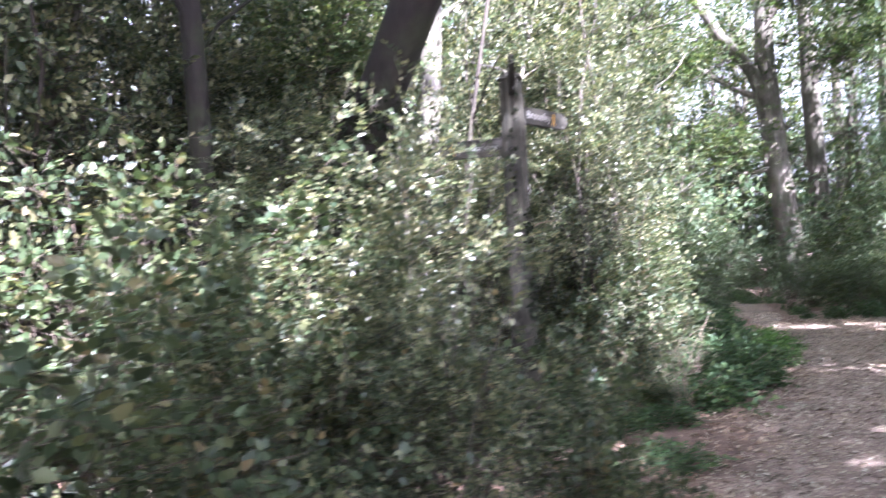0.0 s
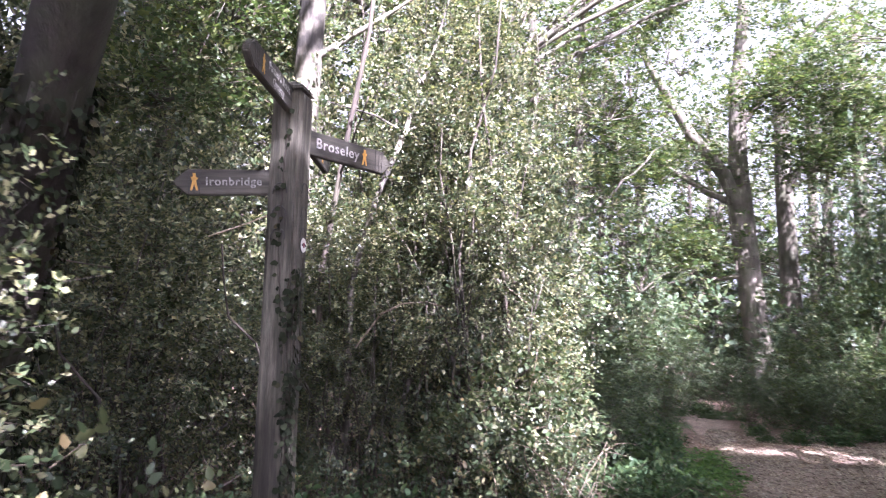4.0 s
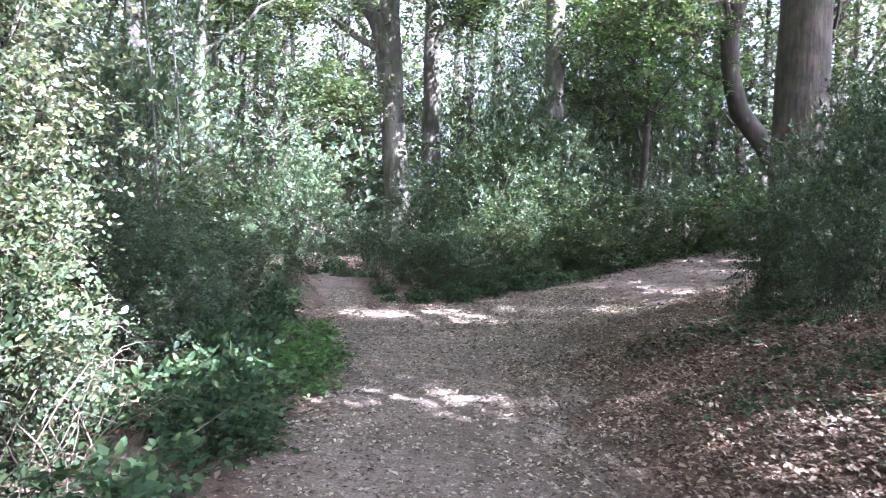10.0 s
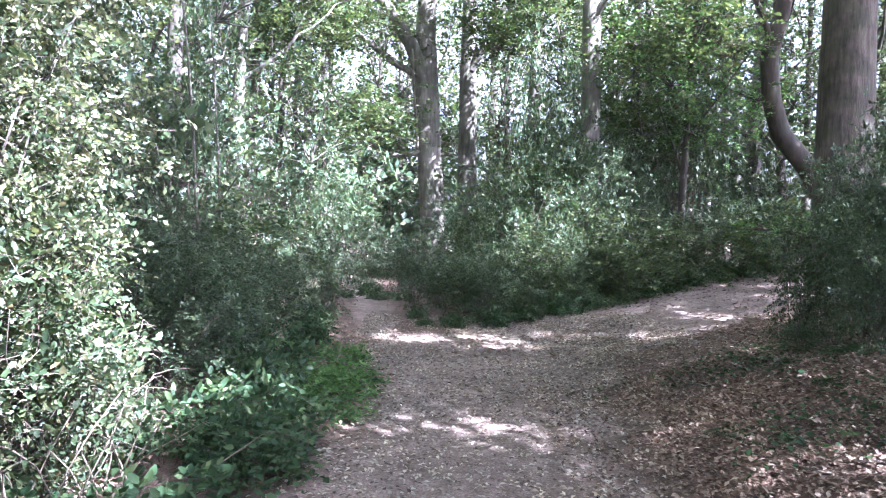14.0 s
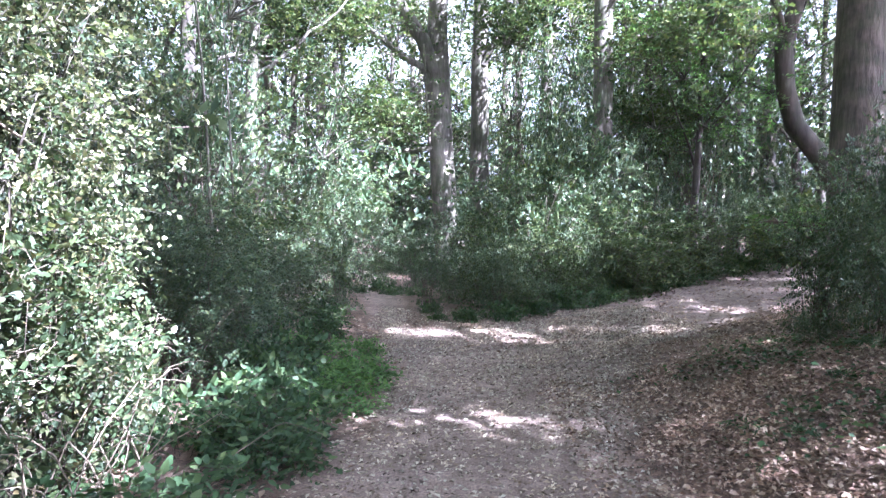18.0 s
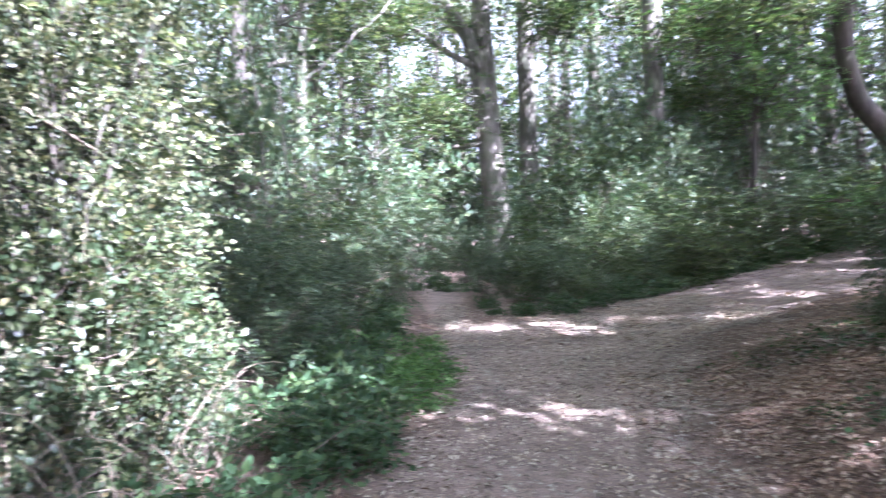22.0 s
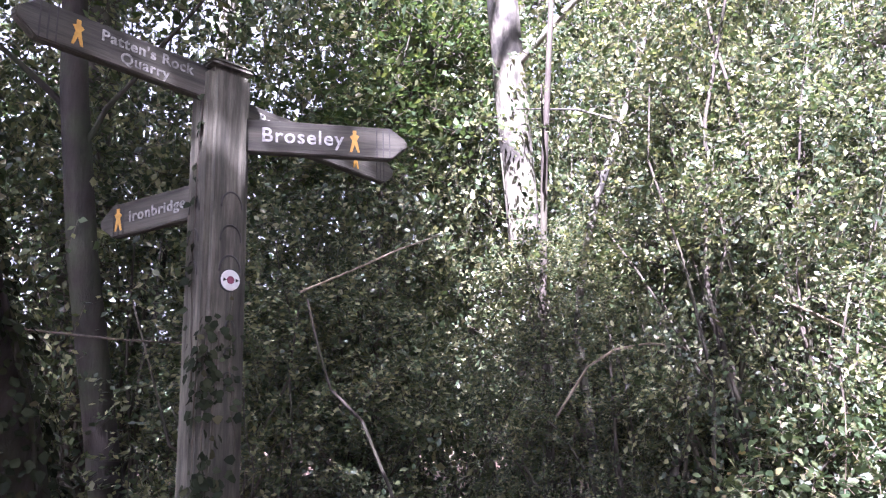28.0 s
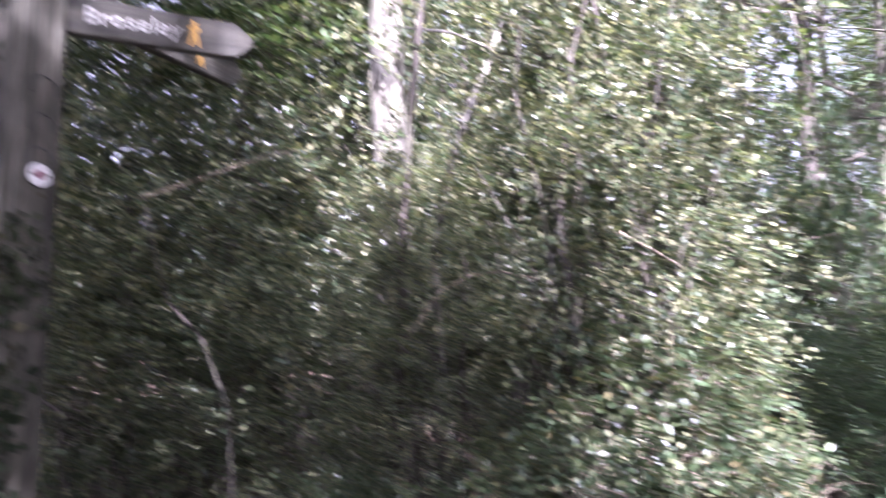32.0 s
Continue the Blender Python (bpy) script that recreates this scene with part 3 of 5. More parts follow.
DISC_Z = 1.93
disc = disc_at("waymark_disc", 0.036, 0.005, GROOVE, 0.003, post, DISC_Z, 0.008, "small round white waymark disc with dark rim and maroon print")
disc_at("printed_face", 0.032, 0.002, MARK_WHITE, 0.0062, disc, DISC_Z, 0.008)
disc_at("printed_badge", 0.012, 0.002, MARK_MAROON, 0.0078, disc, DISC_Z, 0.008)
for side in (-1, 1):
    disc_at("printed_arrow", 0.007, 0.002, GROOVE, 0.0078, disc, DISC_Z, 0.008 + 0.02 * side, "", 3)


def arch(normal, side, z, r):
    pts = [face_point(normal, side + r * math.cos(t), z + r * 1.35 * math.sin(t), 0.0)[0] for t in np.linspace(-0.1, math.pi + 0.1, 12)]
    return tubes("carved_arch", [[(*p, 0.0035) for p in pts]], GROOVE, 5)


for normal, side, rows in ((POST_TURN, 0.008, ((2.16, 0.034), (2.055, 0.034), (1.96, 0.034))), (POST_TURN - 90, -0.01, ((2.15, 0.032), (2.05, 0.032), (1.95, 0.032)))):
    for z, r in rows:
        part("carved_arch", arch(normal, side, z, r), None, post)
for z in (1.79, 1.71, 1.64, 1.6):
    part("carved_mark", arch(POST_TURN, 0.012, z, 0.013), None, post)

# ivy on the post
rng = np.random.default_rng(77)
ivy = tagged(new("ivy"), "dark withered ivy climbing the signpost", "ivy")
ivy.location = (PX, PY, 0)
pts, out, lines = [], [], []
for normal, off, low, high, thick, wide in ((POST_TURN, -0.05, 0.05, 1.84, 6, 0.02), (POST_TURN, -0.03, 0.9, 1.8, 5, 0.026), (POST_TURN - 90, 0.055, 0.05, 1.78, 4, 0.014), (POST_TURN, 0.03, 1.35, 1.9, 2, 0.008), (POST_TURN - 90, 0.012, 1.6, 2.52, 1.4, 0.008)):
    prev = []
    for z in np.arange(low, high, 0.035):
        side = off + 0.014 * math.sin(5 * z + off * 60) + rng.normal(0, 0.003)
        p, a = face_point(normal, max(-0.066, min(0.066, side)), z, 0.002)
        prev.append((*p, 0.003))
        for _ in range(rng.poisson(thick * (0.35 + 0.65 * math.sin(8.5 * z + 3 * off) ** 2))):
            q, _a = face_point(normal, max(-0.07, min(0.07, side + rng.normal(0, wide))), z + rng.normal(0, 0.02), rng.uniform(0.003, 0.016))
            pts.append(q)
            out.append((math.cos(a) * 3, math.sin(a) * 3, 0))
    lines.append(prev)
part("stem", tubes("stem", lines, BARK_DARK, 5), None, ivy)
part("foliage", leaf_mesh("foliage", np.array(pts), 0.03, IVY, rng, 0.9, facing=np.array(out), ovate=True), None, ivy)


# ---- shrub kinds ----
KINDS = {}


def kind(key, make):
    """Two or three plants of a kind, built once below ground level far off the path and then copied."""
    KINDS[key] = make


used = {}


def plant(key, x, y, size=1.0, turn=0.0, tall=1.0, sink=0.05):
    variants = KINDS[key]
    k = used.get(key, 0)
    used[key] = k + 1
    m = pose(x, y, on_ground(x, y, sink), 0, 0, turn) @ Matrix.Diagonal((size, size, size * tall, 1))
    ob = variants[k % len(variants)]
    if k < len(variants):
        ob.matrix_basis = m
        return ob
    return copy_thing(ob, m)


kind("holly", [shrub("holly_bush", "dense holly bush with small glossy dark green leaves", "bush", (1.0, 1.0, 1.9), 24000, 0.038, HOLLY, 100 + i, 170, 0.15, 26, -0.85, 0.66, 0.58, 0.012, BARK_DARK, 10, 0.24) for i in range(3)])
kind("holly_tree", [shrub("holly_tree", "tall sunlit holly tree with dense glossy leaves", "tree", (0.95, 0.95, 2.7), 40000, 0.038, HOLLY, 115, 210, 0.15, 34, -0.9, 0.66, 0.58, 0.016, BARK_DARK, 10, 0.24)])
kind("back_holly", [shrub("holly_bush", "tall holly bush filling the back of the hedge", "bush", (1.5, 1.5, 2.7), 12000, 0.07, HOLLY, 120 + i, 150, 0.2, 20, -0.85, 0.7, 0.58, 0.012, BARK_DARK, 9, 0.34) for i in range(2)])
kind("bramble", [shrub("bramble_bush", "tangled bramble bush with sunlit leaves and pale bare stems", "bush", (0.8, 0.8, 0.75), 5600, 0.052, BRAMBLE, 130 + i, 70, 0.12, 60, -0.8, 0.64, 0.72, 0.006, None, 6, 0.26, 0.2, True) for i in range(2)])
kind("tall_bramble", [shrub("bramble_bush", "tall tangled bramble bush with arching stems", "bush", (0.75, 0.75, 1.15), 7800, 0.052, BRAMBLE, 140 + i, 90, 0.12, 70, -0.8, 0.64, 0.72, 0.006, None, 6, 0.26, 0.2, True) for i in range(2)])
kind("big_bramble", [shrub("bramble_bush", "sunlit bramble bush with large pale leaves on arching stems", "bush", (0.7, 0.7, 0.95), 4200, 0.066, BRAMBLE, 145 + i, 80, 0.12, 60, -0.8, 0.66, 0.74, 0.007, STRAW, 5, 0.26, 0.25, True) for i in range(2)])
kind("shrub", [shrub("shrub", "leafy green woodland shrub in shade", "bush", (1.25, 1.25, 1.5), 7000, 0.072, SHADE_LEAF, 150 + i, 95, 0.2, 24, -0.85, 0.64, 0.6, 0.012, None, 10, 0.36, 0.35) for i in range(3)])
kind("thorn", [shrub("hawthorn_bush", "dense shaded hawthorn bush with fine dark green leaves", "bush", (1.0, 1.0, 1.3), 15000, 0.045, SHADE_LEAF, 160 + i, 130, 0.17, 30, -0.85, 0.64, 0.62, 0.009, None, 9, 0.24, 0.25) for i in range(2)])
kind("low", [shrub("undergrowth", "low green undergrowth beside the path", "undergrowth", (0.55, 0.55, 0.28), 1300, 0.08, NETTLE, 170 + i, 46, 0.09, 14, -0.6, 0.7, 0.66, 0.004, None, 5, 0.2, 0.5, True) for i in range(2)])
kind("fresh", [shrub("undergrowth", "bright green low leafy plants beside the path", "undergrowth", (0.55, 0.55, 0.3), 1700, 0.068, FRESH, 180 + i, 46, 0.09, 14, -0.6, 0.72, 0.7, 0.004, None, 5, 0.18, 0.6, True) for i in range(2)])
kind("spray", [shrub("beech_sapling", "young beech sapling with light green level sprays", "sapling", (1.3, 1.3, 1.2), 5400, 0.1, BEECH, 190 + i, 60, 0.22, 18, -0.7, 0.65, 0.58, 0.01, None, 9, 0.5, 0.8) for i in range(2)])
kind("far", [shrub("distant_shrub", "leafy understorey shrub among distant trunks", "bush", (2.4, 2.4, 2.0), 2000, 0.16, SHADE_LEAF, 210 + i, 120, 0.3, 12, -0.9, 0.7, 0.55, 0.02, None, 9, 0.7, 0.4) for i in range(2)])

# hedge on the left of the path, round and beyond the sign
for x, y, s, t, tall in [(-3.6, 5.3, 1.25, 200, 1.02), (-4.5, 3.6, 1.25, 250, 1.21), (-4.9, 2.2, 1.24, 20, 0.99), (-5.6, 0.9, 1.19, 75, 0.92), (-4.35, 1.35, 0.81, 12, 0.66), (-2.8, -1.4, 0.58, 120, 0.82), (-2.05, -1.62, 0.44, 210, 1.1), (-6.2, -0.6, 1.25, 190, 1.02)]:
    plant("holly", x, y, s, t, tall)
for x, y, s, t, tall in [(-5.9, 2.9, 1.08, 140, 1.32), (-5.9, -2.2, 0.94, 230, 1.04), (-4.6, 6.8, 1.01, 10, 1.18), (-7.4, 4.6, 1.22, 160, 1.25), (-7.6, 1.4, 1.15, 300, 1.32), (-5.3, 9.4, 1.01, 71, 1.11), (-4.9, -3.6, 0.86, 44, 0.83)]:
    plant("back_holly", x, y, s, t, tall)
for x, y, s, t, tall in [(-2.55, 3.4, 0.95, 0, 1.0), (-3.35, 4.35, 1.1, 140, 1.05), (-3.5, 3.0, 0.8, 70, 0.75), (-2.75, 3.9, 0.95, 200, 1.25)]:
    plant("holly_tree", x, y, s, t, tall)
for x, y, s, t, tall in [(-2.35, 6.0, 0.72, 10, 0.88), (-2.55, 7.3, 0.85, 190, 0.85), (-2.7, 8.7, 0.9, 280, 0.82), (-2.65, 10.2, 0.8, 40, 0.95), (-3.7, 7.6, 1.1, 130, 0.82), (-3.9, 9.8, 1.15, 320, 0.9)]:
    plant("thorn", x, y, s, t, tall)
# brambles and low growth at the hedge foot
for x, y, s, t, tall in [(-1.62, -1.0, 0.58, 199, 1.25), (-2.6, 3.0, 0.7, 80, 1.2), (-2.1, 4.5, 0.65, 160, 1.1), (-3.5, 2.35, 0.75, 240, 0.9), (-1.75, -0.1, 0.5, 70, 0.75), (-2.9, 0.9, 0.7, 120, 0.85), (-3.4, 0.1, 0.7, 10, 0.9), (-2.85, -0.9, 0.75, 200, 1.0), (-2.2, 1.5, 0.5, 50, 0.6)]:
    plant("bramble", x, y, s, t, tall)
for x, y, s, t, tall in [(-2.5, -1.5, 0.8, 99, 1.07), (-2.15, 3.55, 0.75, 0, 1.0), (-2.3, 4.0, 0.8, 30, 1.27), (-2.35, -2.2, 0.95, 320, 0.97), (-2.1, -3.1, 0.85, 140, 0.97), (-3.3, -1.9, 1.1, 20, 1.07)]:
    plant("tall_bramble", x, y, s, t, tall)
for x, y, s, t, tall in [(-1.45, 3.35, 0.8, 0, 0.9), (-1.1, 4.4, 0.7, 40, 1.0), (-1.35, 5.2, 1.0, 80, 1.3), (-1.55, 6.2, 1.0, 160, 1.5),
                         (-1.75, 7.4, 0.9, 280, 1.5), (-1.75, 2.4, 0.8, 15, 0.7), (-1.6, 1.3, 0.7, 55, 0.6), (-1.9, 0.7, 0.6, 95, 0.6),
                         (-1.7, 4.6, 0.9, 135, 1.2), (-2.4, 2.2, 0.9, 175, 0.7), (-2.9, 1.9, 0.8, 215, 0.8), (-1.65, -0.9, 0.6, 255, 0.7), (-3.2, 1.2, 0.8, 295, 0.8), (-1.75, 9.6, 0.8, 20, 1.2), (-2.1, 10.8, 0.9, 66, 1.4),
                         (-2.2, 2.95, 0.8, 11, 1.0), (-2.75, 2.5, 0.9, 22, 1.2), (-3.3, 1.95, 0.9, 33, 1.2), (-3.8, 1.5, 0.9, 44, 1.2), (-2.05, 2.0, 0.8, 55, 0.8), (-2.6, 1.2, 0.8, 66, 0.9), (-3.7, 0.9, 0.8, 88, 1.0), (3.1, 3.6, 0.5, 0, 0.7), (2.45, 3.3, 0.4, 100, 0.6), (3.3, 4.6, 0.5, 190, 0.6), (2.7, 4.2, 0.35, 20, 0.5), (2.1, 5.1, 0.4, 40, 0.5), (1.95, 4.35, 0.3, 80, 0.4), (2.35, 4.7, 0.35, 130, 0.4), (3.0, 5.6, 0.4, 170, 0.5), (3.6, 6.4, 0.5, 210, 0.6),
                         (0.15, 12.2, 0.6, 10, 1.3), (0.8, 12.6, 0.7, 60, 1.4), (1.5, 13.2, 0.7, 110, 1.3), (2.2, 13.9, 0.8, 160, 1.4), (2.9, 14.6, 0.8, 210, 1.3), (3.6, 15.3, 0.8, 260, 1.2), (4.3, 16.1, 0.8, 310, 1.1), (5.1, 16.9, 0.9, 0, 1.0), (6.0, 17.8, 0.9, 50, 0.9), (6.9, 18.7, 0.9, 15, 1.1), (7.9, 19.4, 0.9, 75, 1.2), (8.9, 20.1, 1.0, 135, 1.2), (3.3, 15.6, 0.8, 195, 1.5), (4.7, 17.0, 0.9, 255, 1.5), (5.8, 18.4, 0.9, 305, 1.6), (7.3, 19.9, 1.0, 25, 1.6), (-0.3, 12.4, 0.4, 90, 1.1), (-1.5, 16.7, 0.6, 5, 1.0), (-2.2, 16.6, 0.6, 65, 1.0), (-0.95, 16.9, 0.6, 125, 1.1), (-1.8, 17.5, 0.8, 185, 1.2), (-2.7, 17.3, 0.7, 245, 1.2), (-0.45, 13.4, 0.5, 140, 1.3)]:
    plant("low", x, y, s, t, tall)
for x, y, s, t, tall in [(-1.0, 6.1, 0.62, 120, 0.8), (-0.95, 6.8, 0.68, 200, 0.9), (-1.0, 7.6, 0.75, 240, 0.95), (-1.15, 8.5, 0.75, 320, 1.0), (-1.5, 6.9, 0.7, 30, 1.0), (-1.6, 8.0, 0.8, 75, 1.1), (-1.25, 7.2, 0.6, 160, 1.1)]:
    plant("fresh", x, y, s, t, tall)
for x, y, s, t, tall in [(-2.2, 3.2, 0.7, 40, 1.15), (-2.25, 3.95, 0.7, 170, 1.1), (-1.8, 2.9, 0.4, 260, 0.55)]:
    plant("big_bramble", x, y, s, t, tall)
# bare arching bramble stems at the hedge foot
rng = np.random.default_rng(55)
tangle = tagged(new("bramble_tangle"), "tangle of bare pale arching bramble stems at the hedge foot", "bramble")
tangle.location = (-1.85, 3.4, on_ground(-1.85, 3.4, 0.0))
lines = []
for k in range(44):
    x, y = rng.normal(-0.05, 0.26), rng.normal(0.05, 0.4)
    a, ln, up = rng.uniform(0, 2 * math.pi), rng.uniform(0.35, 0.9), rng.uniform(0.3, 0.95)
    lines.append([(x + ln * t * math.cos(a) + 0.04 * math.sin(9 * t + k), y + ln * t * math.sin(a), -0.02 + up * 4 * t * (1 - 0.62 * t) * 0.6 + 0.03 * math.sin(7 * t + k), 0.0042 * (1.1 - 0.7 * t)) for t in np.linspace(0, 1, 9)])
tagged(part("stem", tubes("stem", lines, STRAW, 5), None, tangle), kind="stuff")
# shrubs between the two paths and on the right bank
for x, y, s, t, tall in [(0.5, 14.6, 0.55, 0, 0.9), (1.6, 15.6, 0.85, 40, 1.3), (2.9, 16.2, 0.9, 80, 1.5), (0.9, 17.4, 0.9, 120, 1.4), (4.4, 18.2, 1.0, 160, 1.3), (2.2, 18.6, 1.1, 200, 1.6), (5.8, 19.6, 0.9, 240, 0.9),
                         (-0.1, 15.6, 0.5, 280, 0.8), (-1.4, 24.6, 0.8, 80, 0.9), (-0.5, 22.2, 0.6, 10, 0.9), (0.3, 19.5, 0.9, 300, 1.1), (7.2, 21.9, 1.3, 20, 1.7), (9.4, 22.6, 1.5, 60, 1.8), (5.4, 22.4, 1.2, 70, 1.7), (7.7, 20.9, 0.7, 15, 0.9), (6.5, 19.5, 0.55, 85, 0.9), (9.2, 21.4, 0.8, 175, 0.9), (3.9, 22.5, 1.3, 100, 1.5), (12.0, 20.8, 1.3, 150, 1.2),
                         (6.35, 11.0, 0.75, 190, 0.8), (6.9, 12.4, 0.8, 230, 0.9), (7.4, 10.6, 1.1, 270, 1.0), (9.6, 16.6, 0.9, 310, 0.8), (11.6, 17.6, 1.1, 340, 1.2), (5.5, 9.6, 0.75, 30, 0.9), (5.0, 8.4, 0.6, 77, 0.8), (6.2, 8.2, 0.9, 120, 1.0), (3.35, 6.9, 0.3, 10, 0.9), (3.8, 6.3, 0.42, 200, 1.0), (4.3, 7.3, 0.55, 50, 1.1), (4.5, 6.2, 0.6, 150, 1.2), (4.0, 8.2, 0.5, 33, 1.0), (5.2, 8.0, 0.62, 99, 1.25), (5.6, 7.2, 0.65, 260, 1.0), (4.2, 8.3, 0.3, 300, 0.7), (0.75, 13.1, 0.42, 15, 1.0), (-1.85, 11.2, 0.36, 70, 1.2), (-2.1, 12.4, 0.45, 160, 1.2), (-0.6, 14.6, 0.4, 250, 1.1), (1.7, 13.9, 0.5, 95, 1.1), (2.6, 14.9, 0.5, 185, 1.1), (3.6, 16.0, 0.5, 275, 1.0), (-2.0, 19.0, 0.75, 40, 1.0), (-1.2, 18.6, 0.55, 110, 1.0), (-2.9, 20.2, 0.9, 130, 1.0),
                         (-2.9, 12.6, 0.9, 0, 1.1), (-3.1, 15.2, 1.0, 50, 1.1), (-4.6, 12.6, 1.2, 100, 1.3), (-3.4, 18.4, 1.0, 150, 0.9), (-2.4, 21.5, 0.9, 200, 0.8), (-5.6, 16.0, 1.2, 250, 1.2), (-0.9, 20.6, 0.6, 300, 0.7)]:
    plant("shrub", x, y, s, t, tall)
for x, y, s, t, tall in [(3.6, 15.4, 0.85, 0, 1.0), (5.2, 17.2, 0.9, 70, 1.0), (1.7, 16.6, 0.9, 140, 1.9), (2.6, 17.6, 1.0, 40, 2.0), (0.6, 16.2, 0.7, 300, 1.5), (0.7, 14.3, 0.55, 20, 1.3), (1.2, 13.4, 0.36, 70, 1.1), (2.3, 14.3, 0.4, 160, 1.1), (3.4, 15.2, 0.42, 250, 1.0), (1.9, 14.7, 0.6, 110, 1.5), (3.1, 15.6, 0.6, 210, 1.3), (4.5, 17.3, 0.7, 330, 1.1), (-3.0, 11.0, 0.9, 210, 1.1), (8.6, 19.4, 0.9, 280, 1.0)]:
    plant("spray", x, y, s, t, tall)
rng = np.random.default_rng(9)
for i in range(34):
    a = radians(rng.uniform(-42, 95))
    d = rng.uniform(24, 44)
    x, y = -d * math.sin(a), d * math.cos(a)
    if abs(x + 2.2 + 0.25 * (y - 18)) > 2.2:
        plant("far", x, y, rng.uniform(0.8, 1.4), rng.uniform(0, 360), rng.uniform(0.7, 1.3))
for x, y in [(-3.4, 29.5), (-4.8, 33.0), (-1.9, 26.0), (-0.9, 29.5), (10.6, 25.2), (12.2, 28.0), (-3.0, 35.0), (-9.5, -1.5), (-9.0, -5.0), (-10.5, 2.5), (-10.0, 7.5), (-8.5, 11.5), (-7.0, 14.5), (-4.8, 21.0), (14, 16), (15, 20), (9, 5), (10, 0), (8, -6), (3, -13), (-3, -13), (-7, -9), (9, -11), (8.2, -0.6), (9.2, 2.2), (7.4, -4.0), (4.6, -7.0), (9.2, 4.8), (10.4, -1.6), (0.4, -9.6), (-3.2, -8.6), (2.4, -10.0), (-6.2, -6.6)]:
    plant("far", x, y, rng.uniform(0.9, 1.3), rng.uniform(0, 360), rng.uniform(0.8, 1.3))


# ---- trees seen from the path ----
def limb(a, b, r0, r1, seed, steps=8, wander=0.05, sag=0.0):
    return bent(a, b, r0, r1, steps, wander, np.random.default_rng(seed), sag)


# great forked tree between the paths
tree("forked_tree", "tall grey-barked tree forking high above the path junction", [(-0.25, 24, -0.2, 0.62), (-0.3, 24, 0.3, 0.47), (-0.4, 24, 1.6, 0.43), (-0.62, 24, 4, 0.4), (-0.78, 24, 6.2, 0.39), (-0.85, 24, 8, 0.34), (-0.8, 24, 10.5, 0.28), (-0.5, 24, 13.5, 0.2), (-0.3, 24, 17, 0.1), (-0.2, 24, 20, 0.03)],
     [[(-0.78, 23.9, 6.3, 0.26), (-1.3, 23.6, 7.6, 0.24), (-2.3, 23.2, 9.0, 0.2), (-3.6, 22.8, 11.5, 0.13), (-4.4, 22.4, 14, 0.07), (-4.8, 22, 17, 0.02)],
      [(-0.75, 23.8, 6.6, 0.14), (-1.2, 23.7, 6.72, 0.12), (-1.9, 23.6, 7.05, 0.1), (-2.6, 23.5, 7.6, 0.085), (-3.4, 23.3, 8.15, 0.07), (-4.4, 23, 8.5, 0.05), (-5.6, 22.5, 8.6, 0.02)], limb((-0.9, 23.8, 4.2), (-4.2, 22.2, 6.6), 0.09, 0.02, 32, 9, 0.09, 0.2), limb((-1.0, 23.8, 4.3), (-1.3, 23.2, 7.2), 0.06, 0.03, 33, 6, 0.08),
      limb((-0.75, 23.8, 5.6), (-2.9, 23.0, 4.9), 0.04, 0.012, 34, 8, 0.08, -0.1), limb((-4.2, 22.3, 7.9), (-7.5, 20.5, 10.5), 0.05, 0.015, 35, 8, 0.1), limb((-0.6, 24, 9.5), (2.5, 23, 13), 0.14, 0.04, 36, 8, 0.07)],
     [(-3, 23, 13, 4, 3, 2.5), (1.5, 24, 13.5, 4, 3, 2.5), (-1, 24, 17, 4, 4, 2.5), (-4.5, 21.5, 9.6, 2.6, 2.2, 1.5), (1.8, 22.6, 10.4, 2.4, 2.2, 1.4), (-6.6, 20.6, 11.5, 2.4, 2.2, 1.6), (-2.4, 22.6, 5.0, 1.1, 1.0, 0.8), (-3.2, 22.5, 7.9, 1.8, 1.5, 1.0), (-5.2, 21.6, 7.2, 1.5, 1.4, 0.9), (1.3, 22.6, 7.8, 1.5, 1.3, 0.9), (2.7, 23.2, 9.4, 1.7, 1.4, 1.1), (0.5, 21.6, 9.8, 1.5, 1.3, 0.9)], BARK, BEECH, 301, 0.13, 4000)
tree("tree", "grey tree standing close behind the forked tree", trunk_line(0.75, 26.5, 13, 0.4, 0.24, (-0.2, 0.3), 12), [limb((0.75, 26.5, 7.5), (2.6, 25.6, 11), 0.14, 0.05, 41)], [(1, 27, 12.5, 3.5, 3, 2.5)], BARK, BEECH, 302, 0.14, 2200)
tree("tree", "straight grey tree rising from the shrubs", trunk_line(3.68, 19.3, 12, 0.31, 0.2, (-0.15, 0.2), 13), [limb((3.6, 19.3, 7.2), (5.4, 18.2, 10), 0.07, 0.02, 43)], [(3.6, 19, 11, 3, 3, 2.2), (5.0, 18.7, 6.3, 1.6, 1.3, 0.8), (6.6, 19.8, 7.0, 1.7, 1.4, 0.9), (5.4, 20.5, 4.9, 1.6, 1.4, 0.8), (3.0, 20.6, 7.6, 1.4, 1.2, 0.8)], BARK, BEECH, 303, 0.12, 2400)
